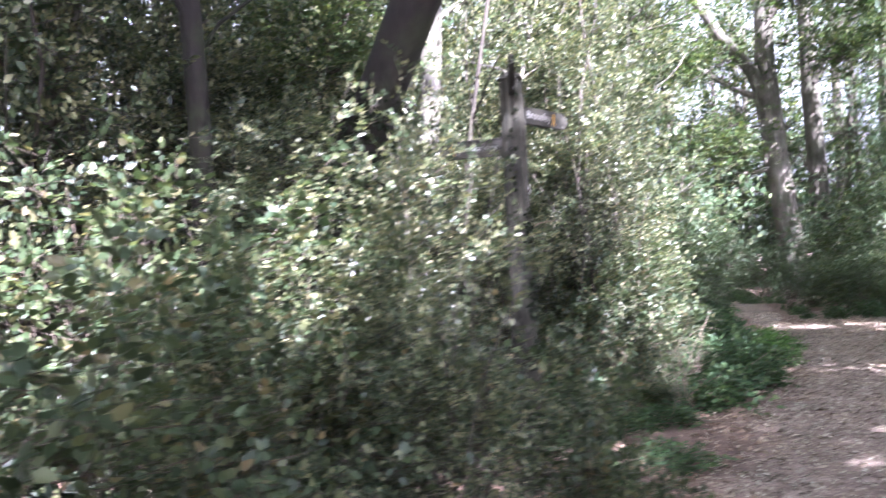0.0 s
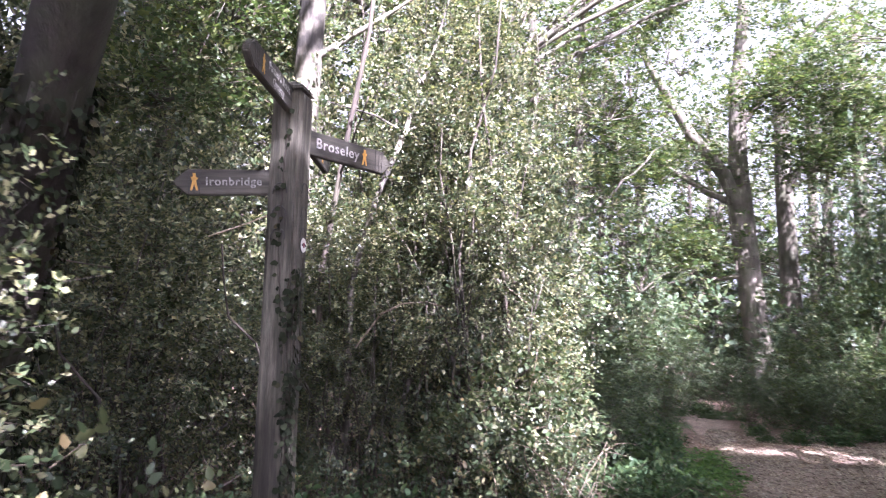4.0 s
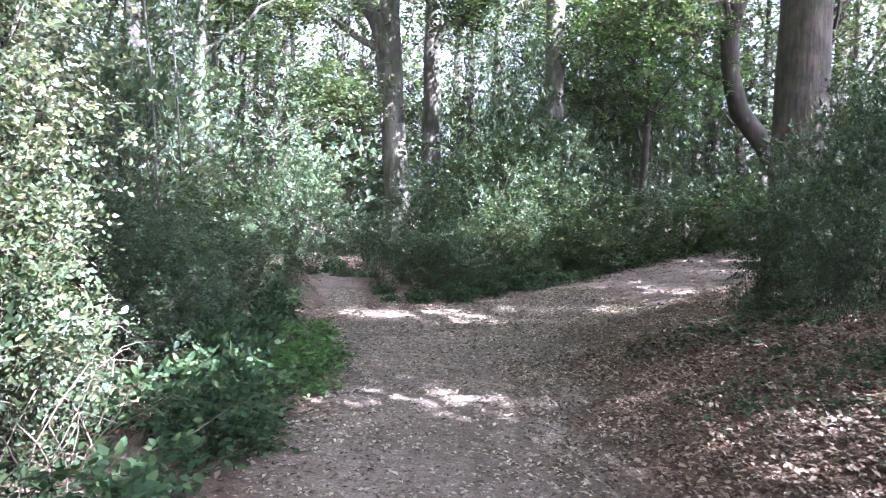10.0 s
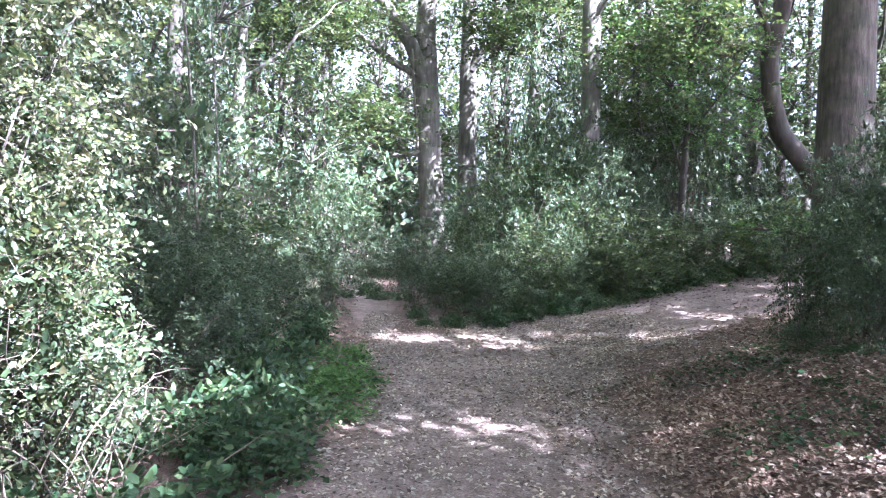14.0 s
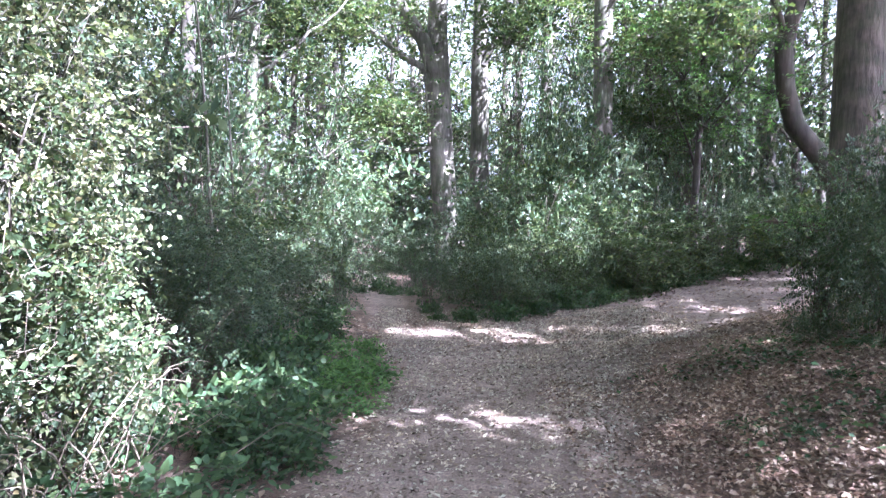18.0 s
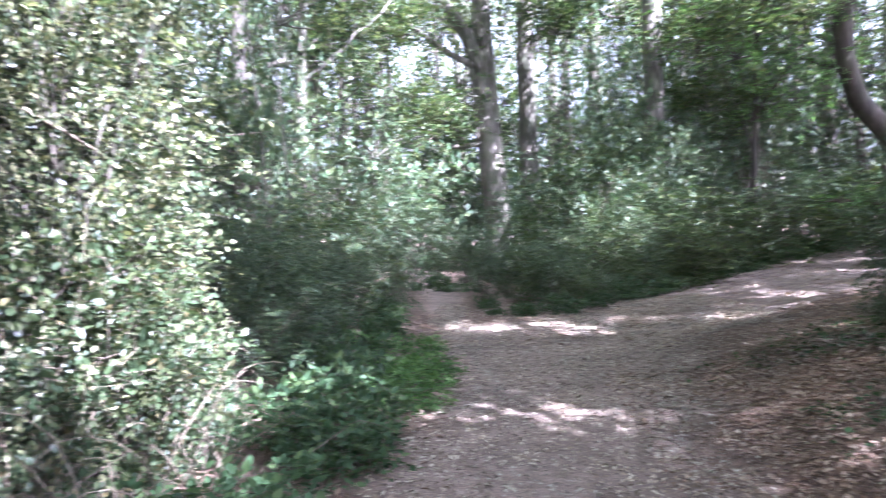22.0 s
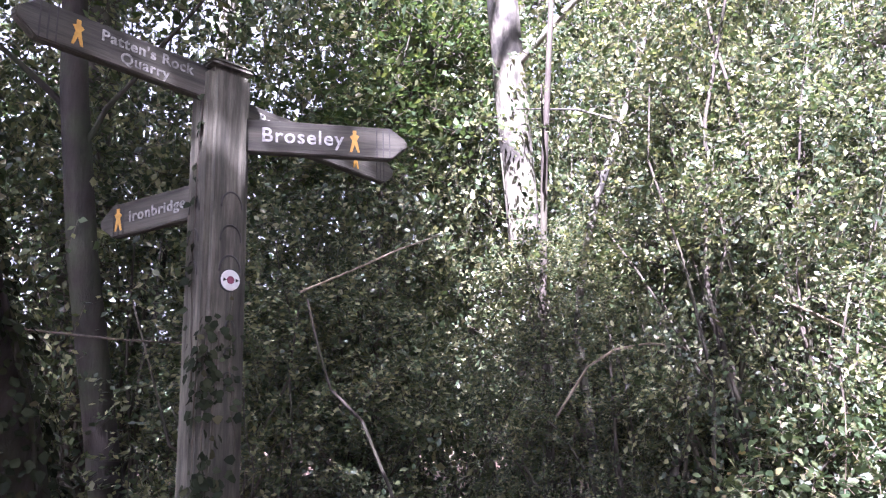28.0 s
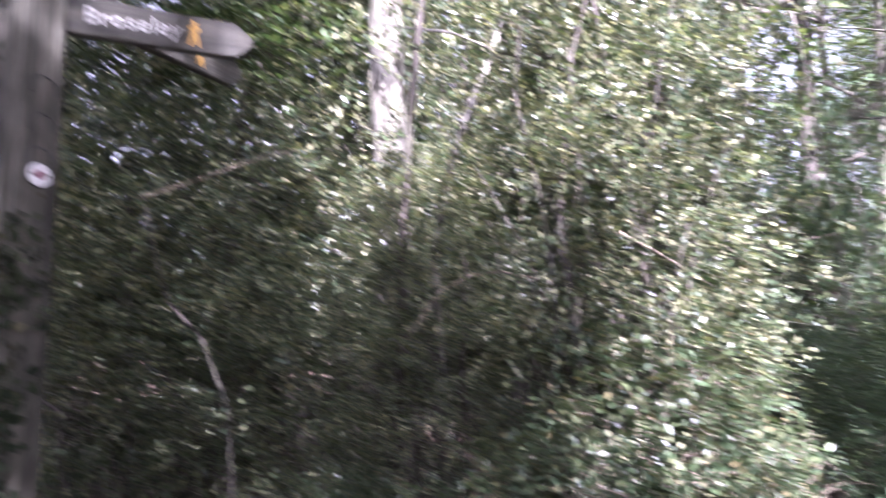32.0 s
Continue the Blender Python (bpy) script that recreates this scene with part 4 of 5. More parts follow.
tree("tree", "young tree with bright green leaves over the climbing path", trunk_line(6.4, 20.4, 9, 0.12, 0.05, (0.2, -0.4), 17), [limb((6.4, 20.3, 3.5), (5.2, 18.8, 5.2), 0.04, 0.012, 44), limb((6.4, 20.3, 4.2), (7.6, 18.9, 6.4), 0.04, 0.012, 45)],
     [(4.6, 18.4, 6.7, 1.5, 1.0, 0.5), (5.6, 18.7, 5.7, 1.4, 0.9, 0.35), (7.0, 18.8, 6.6, 1.6, 1.0, 0.5), (8.0, 19.2, 5.5, 1.4, 1.0, 0.35), (6.6, 19.8, 4.6, 1.3, 1.0, 0.3), (6.2, 20.0, 7.8, 1.8, 1.2, 0.6)], BARK_DARK, FRESH, 316, 0.095, 1200, spread=0.7)
tree("tree", "slim grey tree among distant shrubs", trunk_line(3.0, 27.4, 14, 0.3, 0.2, (0.4, 0), 14), [], [(3, 27, 13, 3.5, 3, 2.5)], BARK, BEECH, 304, 0.15, 2000)
tree("crooked_tree", "crooked leaning tree with a bent bare trunk", [(9.9, 18.4, 0.5, 0.34), (9.75, 18.4, 1.5, 0.28), (9.45, 18.4, 2.6, 0.26), (8.95, 18.4, 3.5, 0.25), (8.25, 18.4, 4.3, 0.24), (7.98, 18.4, 5.2, 0.23), (7.9, 18.4, 6.2, 0.22), (8.15, 18.4, 7.2, 0.2), (8.5, 18.4, 9, 0.17), (8.3, 18.5, 11, 0.12)],
     [limb((8.0, 18.4, 6.4), (6.6, 17.6, 9), 0.09, 0.03, 51), limb((9.7, 18.3, 1.75), (6.9, 17.4, 1.55), 0.07, 0.015, 54, 8, 0.05, -0.05)], [(8.3, 18.4, 11, 2.6, 2.6, 2), (8.2, 17.7, 1.8, 1.3, 0.5, 0.12)], BARK_DARK, BEECH, 305, 0.13, 2200)
tree("oak_tree", "massive oak with deeply furrowed grey-brown bark", trunk_line(7.9, 14.8, 12, 0.56, 0.42, (0.1, 0.1), 15, 12, 1.35, 0.004), [limb((7.9, 14.8, 7), (10.5, 13, 10), 0.2, 0.06, 53)],
     [(7.4, 14.5, 8.8, 1.7, 1.5, 1.1), (4.8, 13.7, 9.2, 1.2, 1.1, 0.7), (8.6, 14.5, 11, 4, 4, 2.6), (4.6, 15.5, 9.4, 2.6, 2.2, 1.4), (4.9, 15.0, 6.0, 1.2, 1.2, 0.7)], BARK_OAK, BEECH, 306, 0.11, 3000, 28, 0.035)
tree("sapling", "thin sapling with light green level sprays beside the oak", trunk_line(6.75, 13.5, 2.1, 0.02, 0.008, (-0.5, -0.1), 18), [limb((6.5, 13.45, 1.5), (5.5, 13.2, 1.85), 0.01, 0.004, 46)],
     [(5.7, 13.2, 1.85, 0.55, 0.35, 0.07), (6.3, 13.3, 1.8, 0.5, 0.35, 0.08), (6.9, 13.4, 2.0, 0.5, 0.4, 0.12)], TWIG, FRESH, 317, 0.075, 260, 7, category="sapling", spread=0.14)
for i, (x, y, h, r, lean, bark) in enumerate([(-5.3, 14.0, 11, 0.2, (0.1, 0), BARK_DARK), (-3.55, 11.1, 6.5, 0.028, (-0.7, 0), BARK), (-3.3, 11.3, 5, 0.024, (-0.45, 0.2), BARK), (-6.1, 22.0, 14, 0.2, (0.3, 0), BARK_DARK), (-5.9, 25.0, 13, 0.16, (0.5, 0), BARK_DARK), (-5.5, 30.0, 15, 0.22, (-0.5, 0), BARK),
                                              (-2.1, 32.0, 12, 0.18, (0.4, 0), BARK), (10.6, 25.6, 15, 0.3, (0.1, 0), BARK_BIRCH), (11.4, 30.7, 16, 0.22, (0, 0), BARK_DARK), (5.8, 22.6, 10, 0.22, (-0.2, 0), BARK_DARK), (7.5, 24.5, 14, 0.24, (0.5, 0), BARK), (-8.2, 17.5, 13, 0.24, (0.3, 0), BARK_DARK), (-7.6, 27.0, 14, 0.2, (0.7, 0), BARK_DARK),
                                              (-10.5, 21.0, 14, 0.26, (-0.4, 0), BARK), (-12.5, 15.0, 13, 0.24, (0.4, 0), BARK_DARK), (-9.0, 9.5, 12, 0.2, (0.2, 0.3), BARK_DARK), (14.2, 24.0, 14, 0.3, (0, 0), BARK), (2.0, 34.0, 15, 0.3, (0.2, 0), BARK), (-13.0, 3.0, 13, 0.24, (0.3, 0.2), BARK), (-11.5, -3.5, 12, 0.2, (0.2, 0.1), BARK_DARK), (-8.6, 5.8, 11, 0.14, (0.2, 0), BARK)]):
    rg = np.random.default_rng(400 + i)
    line = trunk_line(x, y, h, r, r * 0.45, lean, 60 + i, 10, 1.4, 0.02)
    limbs = []
    for k in range(5 if r > 0.1 else 2):
        s = rg.uniform(0.3, 0.9)
        j = int(s * (len(line) - 1))
        p = line[j]
        a = rg.uniform(0, 2 * math.pi)
        ln = rg.uniform(1.2, 3.4) * (1 if r > 0.1 else 0.4)
        limbs.append(limb(p[:3], (p[0] + ln * math.cos(a), p[1] + ln * math.sin(a), p[2] + ln * rg.uniform(0.35, 1.0)), p[3] * 0.5, 0.012, 500 + 10 * i + k, 8, 0.1))
    crowns = [(x + lean[0] + rg.uniform(-1.5, 1.5), y + rg.uniform(-1.5, 1.5), h * rg.uniform(0.72, 0.95), 2.8, 2.8, 2.0), (x + rg.uniform(-2, 2), y + rg.uniform(-2, 2), h * rg.uniform(0.4, 0.6), 2.2, 2.2, 1.4)] if r > 0.1 else [(x - 0.3, y, h, 0.8, 0.8, 0.5)]
    tree("tree", "slender pale sapling beside the hedge" if r < 0.1 else "bare-stemmed woodland tree with a thin leafy crown", line, limbs, crowns, bark, BEECH, 600 + i, 0.15 if r > 0.1 else 0.07, 1300 if r > 0.1 else 300, 9, 0.05)

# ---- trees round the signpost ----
# the unseen crown at 7.2 m is added to shade the mossy trunk
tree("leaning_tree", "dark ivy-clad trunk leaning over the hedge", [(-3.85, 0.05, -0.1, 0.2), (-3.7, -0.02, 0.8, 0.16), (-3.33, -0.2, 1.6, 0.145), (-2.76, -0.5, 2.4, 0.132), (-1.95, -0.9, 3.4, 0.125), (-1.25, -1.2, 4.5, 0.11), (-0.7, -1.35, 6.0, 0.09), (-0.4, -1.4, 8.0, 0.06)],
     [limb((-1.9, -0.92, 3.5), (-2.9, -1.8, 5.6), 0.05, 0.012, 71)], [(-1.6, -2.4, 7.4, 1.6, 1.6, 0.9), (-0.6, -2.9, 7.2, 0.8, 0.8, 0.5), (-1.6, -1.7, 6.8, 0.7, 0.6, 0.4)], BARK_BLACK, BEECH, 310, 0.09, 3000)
rng = np.random.default_rng(78)
clad = tagged(new("ivy"), "dark ivy thickly clothing the leaning trunk", "ivy")
clad.location = (-3.7, -0.02, 0)
pts, out = [], []
axis = np.array([(-0.15, 0.07, -0.05), (0.0, 0.0, 0.8), (0.37, -0.18, 1.6), (0.94, -0.48, 2.4)])
for k in range(3600):
    h = rng.uniform(0, 2.45)
    c = np.array([np.interp(h, axis[:, 2], axis[:, 0]), np.interp(h, axis[:, 2], axis[:, 1]), h])
    a = rng.uniform(0, 2 * math.pi)
    w = np.array([math.cos(a), math.sin(a), rng.normal(0, 0.3)])
    pts.append(c + w * rng.uniform(0.13, 0.3 - 0.05 * h))
    out.append(w * 2)
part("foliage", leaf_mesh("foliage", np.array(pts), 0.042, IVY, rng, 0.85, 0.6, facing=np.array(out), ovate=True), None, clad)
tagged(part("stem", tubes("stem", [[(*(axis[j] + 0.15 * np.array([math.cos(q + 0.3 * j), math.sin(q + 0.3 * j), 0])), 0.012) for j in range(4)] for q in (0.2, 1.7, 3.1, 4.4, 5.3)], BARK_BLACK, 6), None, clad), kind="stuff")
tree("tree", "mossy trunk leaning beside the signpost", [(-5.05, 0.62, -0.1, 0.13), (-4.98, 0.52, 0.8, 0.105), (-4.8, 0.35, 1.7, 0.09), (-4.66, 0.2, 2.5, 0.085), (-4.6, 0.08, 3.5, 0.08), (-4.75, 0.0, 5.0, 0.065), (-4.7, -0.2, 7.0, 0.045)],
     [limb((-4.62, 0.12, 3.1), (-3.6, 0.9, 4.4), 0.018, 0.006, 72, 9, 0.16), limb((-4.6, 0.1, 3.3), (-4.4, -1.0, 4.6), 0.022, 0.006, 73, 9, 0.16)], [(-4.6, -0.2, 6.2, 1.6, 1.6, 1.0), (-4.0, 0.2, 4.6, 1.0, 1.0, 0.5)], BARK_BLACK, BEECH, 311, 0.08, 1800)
tree("birch_tree", "sunlit pale-barked birch rising out of the holly", [(-4.4, 3.4, -0.1, 0.17), (-4.32, 3.3, 1.2, 0.14), (-4.18, 3.14, 2.7, 0.125), (-4.02, 2.97, 3.6, 0.12), (-3.88, 2.82, 4.5, 0.115), (-3.8, 2.75, 6.5, 0.09), (-3.7, 2.7, 8.5, 0.06)],
     [limb((-3.95, 2.9, 4.0), (-2.7, 3.4, 4.9), 0.035, 0.006, 74), limb((-3.85, 2.8, 5), (-5, 3.6, 6.5), 0.04, 0.01, 75)], [(-4.4, 3.2, 8.2, 1.8, 1.8, 1.2)], BARK_BIRCH, BEECH, 312, 0.08, 1800)
tree("sapling", "thin dark sapling stem beside the birch", [(-3.75, 2.86, -0.05, 0.03), (-3.7, 2.84, 1.2, 0.026), (-3.67, 2.83, 2.14, 0.024), (-3.45, 2.74, 3.1, 0.022), (-3.22, 2.69, 4.1, 0.018), (-3.1, 2.66, 5.4, 0.01)], [limb((-3.5, 2.76, 2.9), (-3.05, 2.4, 3.4), 0.012, 0.005, 76)], [], BARK_DARK, BEECH, 313, category="sapling")
def deeper(pts, k=1.27):
    """Points pushed away from the place where the path is widest."""
    return [(k * x, -0.3 + k * (y + 0.3), 1.5 + k * (z - 1.5), r) for x, y, z, r in pts]


tree("forked_sapling", "bare sunlit forked sapling with thin pale branches", [(-3.6, 3.2, -0.05, 0.036)] + deeper([(-2.7, 2.22, 1.9, 0.026), (-2.6, 2.19, 2.21, 0.024), (-2.52, 2.25, 2.55, 0.024), (-2.41, 2.36, 2.94, 0.024)]),
     [deeper(p) for p in ([(-2.41, 2.36, 2.94, 0.02), (-2.38, 2.45, 3.2, 0.016), (-2.32, 2.6, 3.6, 0.012), (-2.2, 2.75, 4.3, 0.006)], [(-2.41, 2.36, 2.94, 0.014), (-2.3, 2.62, 3.1, 0.01), (-2.15, 2.92, 3.22, 0.009), (-1.96, 3.21, 3.46, 0.005)],
      [(-2.41, 2.36, 2.93, 0.012), (-2.55, 2.2, 3.02, 0.009), (-2.8, 2.0, 3.08, 0.005)], [(-2.41, 2.36, 2.92, 0.01), (-2.3, 2.55, 2.9, 0.007), (-2.2, 2.75, 2.84, 0.004)])], [], BARK_BIRCH, BEECH, 314, category="sapling")

tree("hazel_tree", "young hazel with bright green sunlit leaves above the hedge", [(-5.3, 2.3, -0.1, 0.05), (-5.2, 2.35, 1.5, 0.042), (-5.1, 2.4, 3.0, 0.03), (-5.0, 2.4, 4.4, 0.015)],
     [limb((-5.15, 2.38, 2.4), (-4.5, 1.8, 3.6), 0.02, 0.006, 77), limb((-5.1, 2.4, 3.0), (-5.5, 3.2, 4.4), 0.02, 0.006, 78), limb((-5.1, 2.4, 3.2), (-4.7, 2.6, 4.4), 0.02, 0.006, 79)], [(-5.1, 2.5, 4.1, 0.8, 0.7, 0.4), (-4.6, 1.8, 3.5, 0.5, 0.5, 0.25), (-4.7, 2.7, 4.6, 0.7, 0.6, 0.4), (-5.6, 3.2, 4.6, 0.8, 0.8, 0.4)], BARK_DARK, BEECH, 315, 0.06, 2600, spread=0.25)

# bare twigs and branches hanging in the holly by the sign
for label, mat, pts in [("bare arching branch hanging in the holly", STRAW, [(-3.05, 2.35, 1.5, 0.008), (-2.91, 2.47, 1.75, 0.0075), (-2.78, 2.55, 1.83, 0.007), (-2.64, 2.66, 1.85, 0.006), (-2.55, 2.81, 1.82, 0.0055), (-2.51, 2.96, 1.62, 0.004)]),
                        ("thin pale dead stick caught in the holly", STRAW, [(-3.28, 1.0, 2.12, 0.006), (-3.21, 1.24, 2.23, 0.0055), (-3.16, 1.46, 2.34, 0.005), (-3.11, 1.68, 2.43, 0.003)]),
                        ("thin curving bare stem in shade", BARK_DARK, [(-3.17, 0.99, 2.07, 0.005), (-3.19, 1.05, 1.86, 0.006), (-3.2, 1.12, 1.66, 0.007), (-3.06, 1.21, 1.51, 0.007), (-3.02, 1.33, 1.2, 0.008), (-3.0, 1.4, 0.0, 0.009)]),
                        ("short pale broken stick in the hedge", STRAW, [(-2.3, 3.25, 2.08, 0.009), (-2.2, 3.48, 1.97, 0.009), (-2.13, 3.62, 1.89, 0.007)]),
                        ("thin bare twig stretching past the post", TWIG, [(-3.9, -0.1, 1.98, 0.006), (-3.84, 0.01, 1.96, 0.006), (-3.69, 0.25, 1.92, 0.005), (-3.52, 0.54, 1.89, 0.004)]),
                        ("upright sunlit pale stem in the holly", BARK_BIRCH, [(-3.2, 3.3, 0.0, 0.03), (-3.09, 3.24, 1.11, 0.028), (-3.01, 3.26, 1.33, 0.027), (-2.92, 3.29, 1.59, 0.025), (-2.88, 3.4, 2.0, 0.02), (-2.85, 3.54, 2.56, 0.016), (-2.79, 3.5, 2.87, 0.012)])]:
    x, y = pts[0][:2]
    tw = tagged(new("bare_branch", tubes("bare_branch", [[(p[0] - x, p[1] - y, p[2], p[3]) for p in pts]], mat, 7, 0.08)), label, "branch")
    tw.location = (x, y, 0)

# ---- unseen canopy added to shade the path, gaps placed to let sun through ----
for i, (x, y, h, crowns) in enumerate([
        (6.0, 3.0, 9, [(5.5, 3.3, 8.8, 1.4, 1.1, 0.8), (8.6, 6.8, 9.4, 2.0, 1.9, 1.2), (4.2, 7.5, 8.8, 2.0, 1.9, 1.0), (8.4, 3.6, 9.3, 1.3, 1.2, 0.8), (7.6, 1.6, 9.4, 2.0, 2.0, 1.1), (6.2, 8.2, 9.2, 1.8, 1.6, 1.0), (5.2, 2.0, 8.9, 0.9, 0.7, 0.5), (6.5, -0.8, 9.2, 0.35, 0.3, 0.25), (5.9, 4.3, 9.2, 0.3, 0.25, 0.25), (5.4, 9.9, 9.4, 1.7, 1.6, 0.9), (5.0, 11.7, 9.3, 1.2, 1.2, 0.8)]),
        (9.5, 7.5, 11, [(10.5, 7.6, 10.5, 2.2, 2.2, 1.6), (11.5, 5, 11, 3, 3, 1.6), (10.4, 2.4, 10.6, 2.4, 2.4, 1.4), (12.6, 8.6, 11, 2, 2, 1.2)]),
        (7.5, -2.5, 10, [(7.2, -2.4, 10.0, 1.5, 1.4, 0.9), (9.6, -0.6, 10.6, 2.4, 2.6, 1.4), (6.6, -5.0, 10.2, 1.9, 1.7, 1.0), (9.4, -4.4, 10.8, 2.2, 2.2, 1.2)]),
        (5.0, -10.0, 10, [(4.6, -10.4, 10, 2.6, 2.4, 1.5), (7.6, -8.2, 10.6, 2.4, 2.4, 1.3), (1.4, -8.9, 9.6, 2.2, 2.0, 1.2), (1.9, -4.6, 9.2, 0.8, 0.6, 0.5)]),
        (-4.0, -6.5, 10, [(-3.4, -6.4, 9.6, 3, 2.6, 1.6), (-1.4, -5.6, 9.0, 1.2, 1.1, 0.8), (-6.6, -4.6, 9.6, 2.6, 2.6, 1.5), (-2.2, -3.4, 8.4, 1.5, 1.4, 0.8)]),
        (-8.5, -1.5, 11, [(-8.2, -1.0, 10, 3, 3, 2), (-6.8, 1.4, 8.8, 1.8, 1.8, 1.2), (-9.5, 4.5, 10, 2.8, 2.8, 2)])]):
    rg = np.random.default_rng(800 + i)
    line = trunk_line(x, y, h, 0.26, 0.14, (rg.uniform(-0.4, 0.4), 0), 90 + i)
    tree("shade_beech", "tall beech with unseen crown, added to shade the path", line, [limb(line[6][:3], c[:3], 0.1, 0.03, 900 + 5 * i + k) for k, c in enumerate(crowns)], crowns, BARK, BEECH, 700 + i, 0.17, 3400, 10, spread=0.4)

# lower boughs out of view, added to shade the signpost and the hedge foot
for i, (x, y, h, crowns) in enumerate([
        (4.6, -7.4, 9, [(1.1, -2.3, 9.0, 0.75, 0.65, 0.45), (2.0, -2.0, 9.0, 0.7, 0.55, 0.4), (2.9, -1.9, 9.0, 0.6, 0.5, 0.4), (4.15, -3.1, 9.1, 0.5, 0.5, 0.4), (3.15, -4.3, 9.0, 0.45, 0.3, 0.3), (1.9, -3.75, 9.1, 0.6, 0.45, 0.4), (5.0, -2.9, 9.2, 0.8, 0.9, 0.5), (4.2, -7.2, 9.2, 0.7, 0.6, 0.4), (5.0, -6.2, 9.2, 0.5, 0.4, 0.35), (-0.3, -2.2, 9.0, 0.8, 0.7, 0.45)]),
        (-6.4, 0.4, 9, [(-3.6, 0.2, 6.6, 1.2, 1.2, 0.7), (-5.2, 1.2, 7.2, 1.4, 1.4, 0.8), (-4.2, -1.5, 6.8, 1.3, 1.2, 0.7), (-2.7, -0.6, 7.4, 0.9, 0.9, 0.6), (-3.0, 1.2, 9.6, 1.4, 1.3, 0.7)]),
        (-6.2, 6.4, 11, [(0.2, 4.0, 10.4, 1.4, 1.3, 0.7), (-3.4, 4.4, 10.6, 1.7, 1.6, 0.8), (-1.4, 6.2, 10.8, 1.7, 1.6, 0.8), (1.2, 7.4, 10.8, 1.5, 1.5, 0.8)]),
        (-0.5, -6.6, 12, [(-1.6, -2.4, 12.4, 1.8, 1.7, 0.9), (1.0, 2.4, 12.6, 1.7, 1.6, 0.9), (-2.4, 0.2, 12.6, 1.8, 1.8, 0.9), (-4.8, -2.6, 12.4, 1.8, 1.8, 0.9), (1.6, 5.4, 12.8, 1.8, 1.8, 0.9), (4.0, 5.2, 12.6, 1.7, 1.7, 0.9)]),
        (-7.2, 11.4, 11, [(-4.2, 9.8, 11.0, 1.5, 1.4, 0.8), (-2.2, 11.6, 11.2, 1.6, 1.5, 0.8), (-0.2, 13.6, 11.4, 1.6, 1.5, 0.8), (-2.6, 14.6, 11.6, 1.6, 1.6, 0.9), (0.4, 17.0, 11.6, 1.6, 1.6, 0.9), (-1.6, 17.6, 11.8, 1.6, 1.6, 0.9), (-3.6, 16.8, 11.6, 1.6, 1.5, 0.8), (-2.8, 19.6, 12.0, 1.7, 1.6, 0.8), (-4.6, 21.6, 12.4, 1.7, 1.6, 0.8), (2.6, 10.2, 10.8, 1.4, 1.3, 0.7), (0.6, 9.4, 11.0, 1.3, 1.2, 0.7), (2.0, 12.4, 11.2, 1.4, 1.3, 0.7)]),
        (5.6, 0.2, 9, [(3.3, 2.3, 9.3, 0.9, 0.9, 0.5), (4.2, 3.5, 9.4, 0.9, 0.9, 0.5), (4.3, 5.2, 9.4, 1.0, 1.0, 0.5), (3.0, 3.9, 9.4, 0.8, 0.8, 0.45), (2.2, 6.4, 9.5, 0.9, 0.8, 0.5), (1.9, 5.0, 9.7, 0.8, 0.7, 0.45), (5.8, 6.3, 9.6, 0.9, 0.8, 0.5), (6.0, 8.4, 9.7, 0.9, 0.8, 0.5), (5.65, -0.8, 9.1, 0.3, 0.3, 0.25)]),
        (5.2, -9.2, 9, [(4.5, -7.4, 9.4, 1.0, 1.0, 0.5)]),
        (5.2, 4.6, 9, [(2.5, 3.0, 9.0, 0.8, 0.6, 0.45), (3.7, 1.7, 9.0, 0.7, 0.55, 0.4), (3.0, 1.2, 9.0, 0.5, 0.4, 0.35), (3.4, 2.8, 9.0, 0.6, 0.5, 0.4), (1.9, 5.4, 9.2, 0.9, 0.8, 0.5), (1.6, 4.1, 9.0, 0.9, 0.7, 0.5), (3.0, 4.6, 9.2, 0.9, 0.8, 0.5)])]):
    line = trunk_line(x, y, h, 0.2, 0.1, (0.2, 0), 290 + i)
    tree("shade_beech", "slim beech with unseen small boughs, added for their shade", line, [limb(line[6][:3], c[:3], 0.07, 0.02, 880 + 5 * i + k) for k, c in enumerate(crowns)], crowns, BARK, BEECH, 770 + i, 0.13, 1800, 10, spread=0.27)

# beeches beyond the view, added to keep sun off the oak and crooked trunk
for i, (x, y, h, crowns) in enumerate([
        (14.5, 10.5, 13, [(11.2, 15.8, 9.6, 1.6, 1.5, 1.0), (11.7, 11.8, 9.7, 1.6, 1.5, 1.0), (14, 10, 12, 4, 4, 2.2), (11.5, 13.5, 12, 3.4, 3.4, 2), (17.5, 7, 13, 4, 4, 2.2)]), (17, 18, 14, [(16, 17, 13, 4, 4, 2.4), (12.5, 18.5, 13, 3.6, 3.6, 2), (19, 13, 13, 4, 4, 2.2)]),
        (18, 28, 14, [(17, 26, 13, 4.5, 4.5, 2.6), (13, 24, 13.5, 4, 4, 2.2), (9, 21.5, 13, 3.4, 3.4, 2)]), (16, 1, 13, [(15, 1, 12.5, 4, 4, 2), (14, -4, 12.5, 4, 4, 2), (20, 4, 13, 4, 4, 2)])]):
    line = trunk_line(x, y, h, 0.32, 0.16, (0.2, 0), 190 + i)
    tree("shade_beech", "tall unseen beech added to shade the side of the wood", line, [limb(line[7][:3], c[:3], 0.1, 0.03, 990 + 5 * i + k) for k, c in enumerate(crowns)], crowns, BARK, BEECH, 790 + i, 0.24, 2000, 10, spread=0.55)

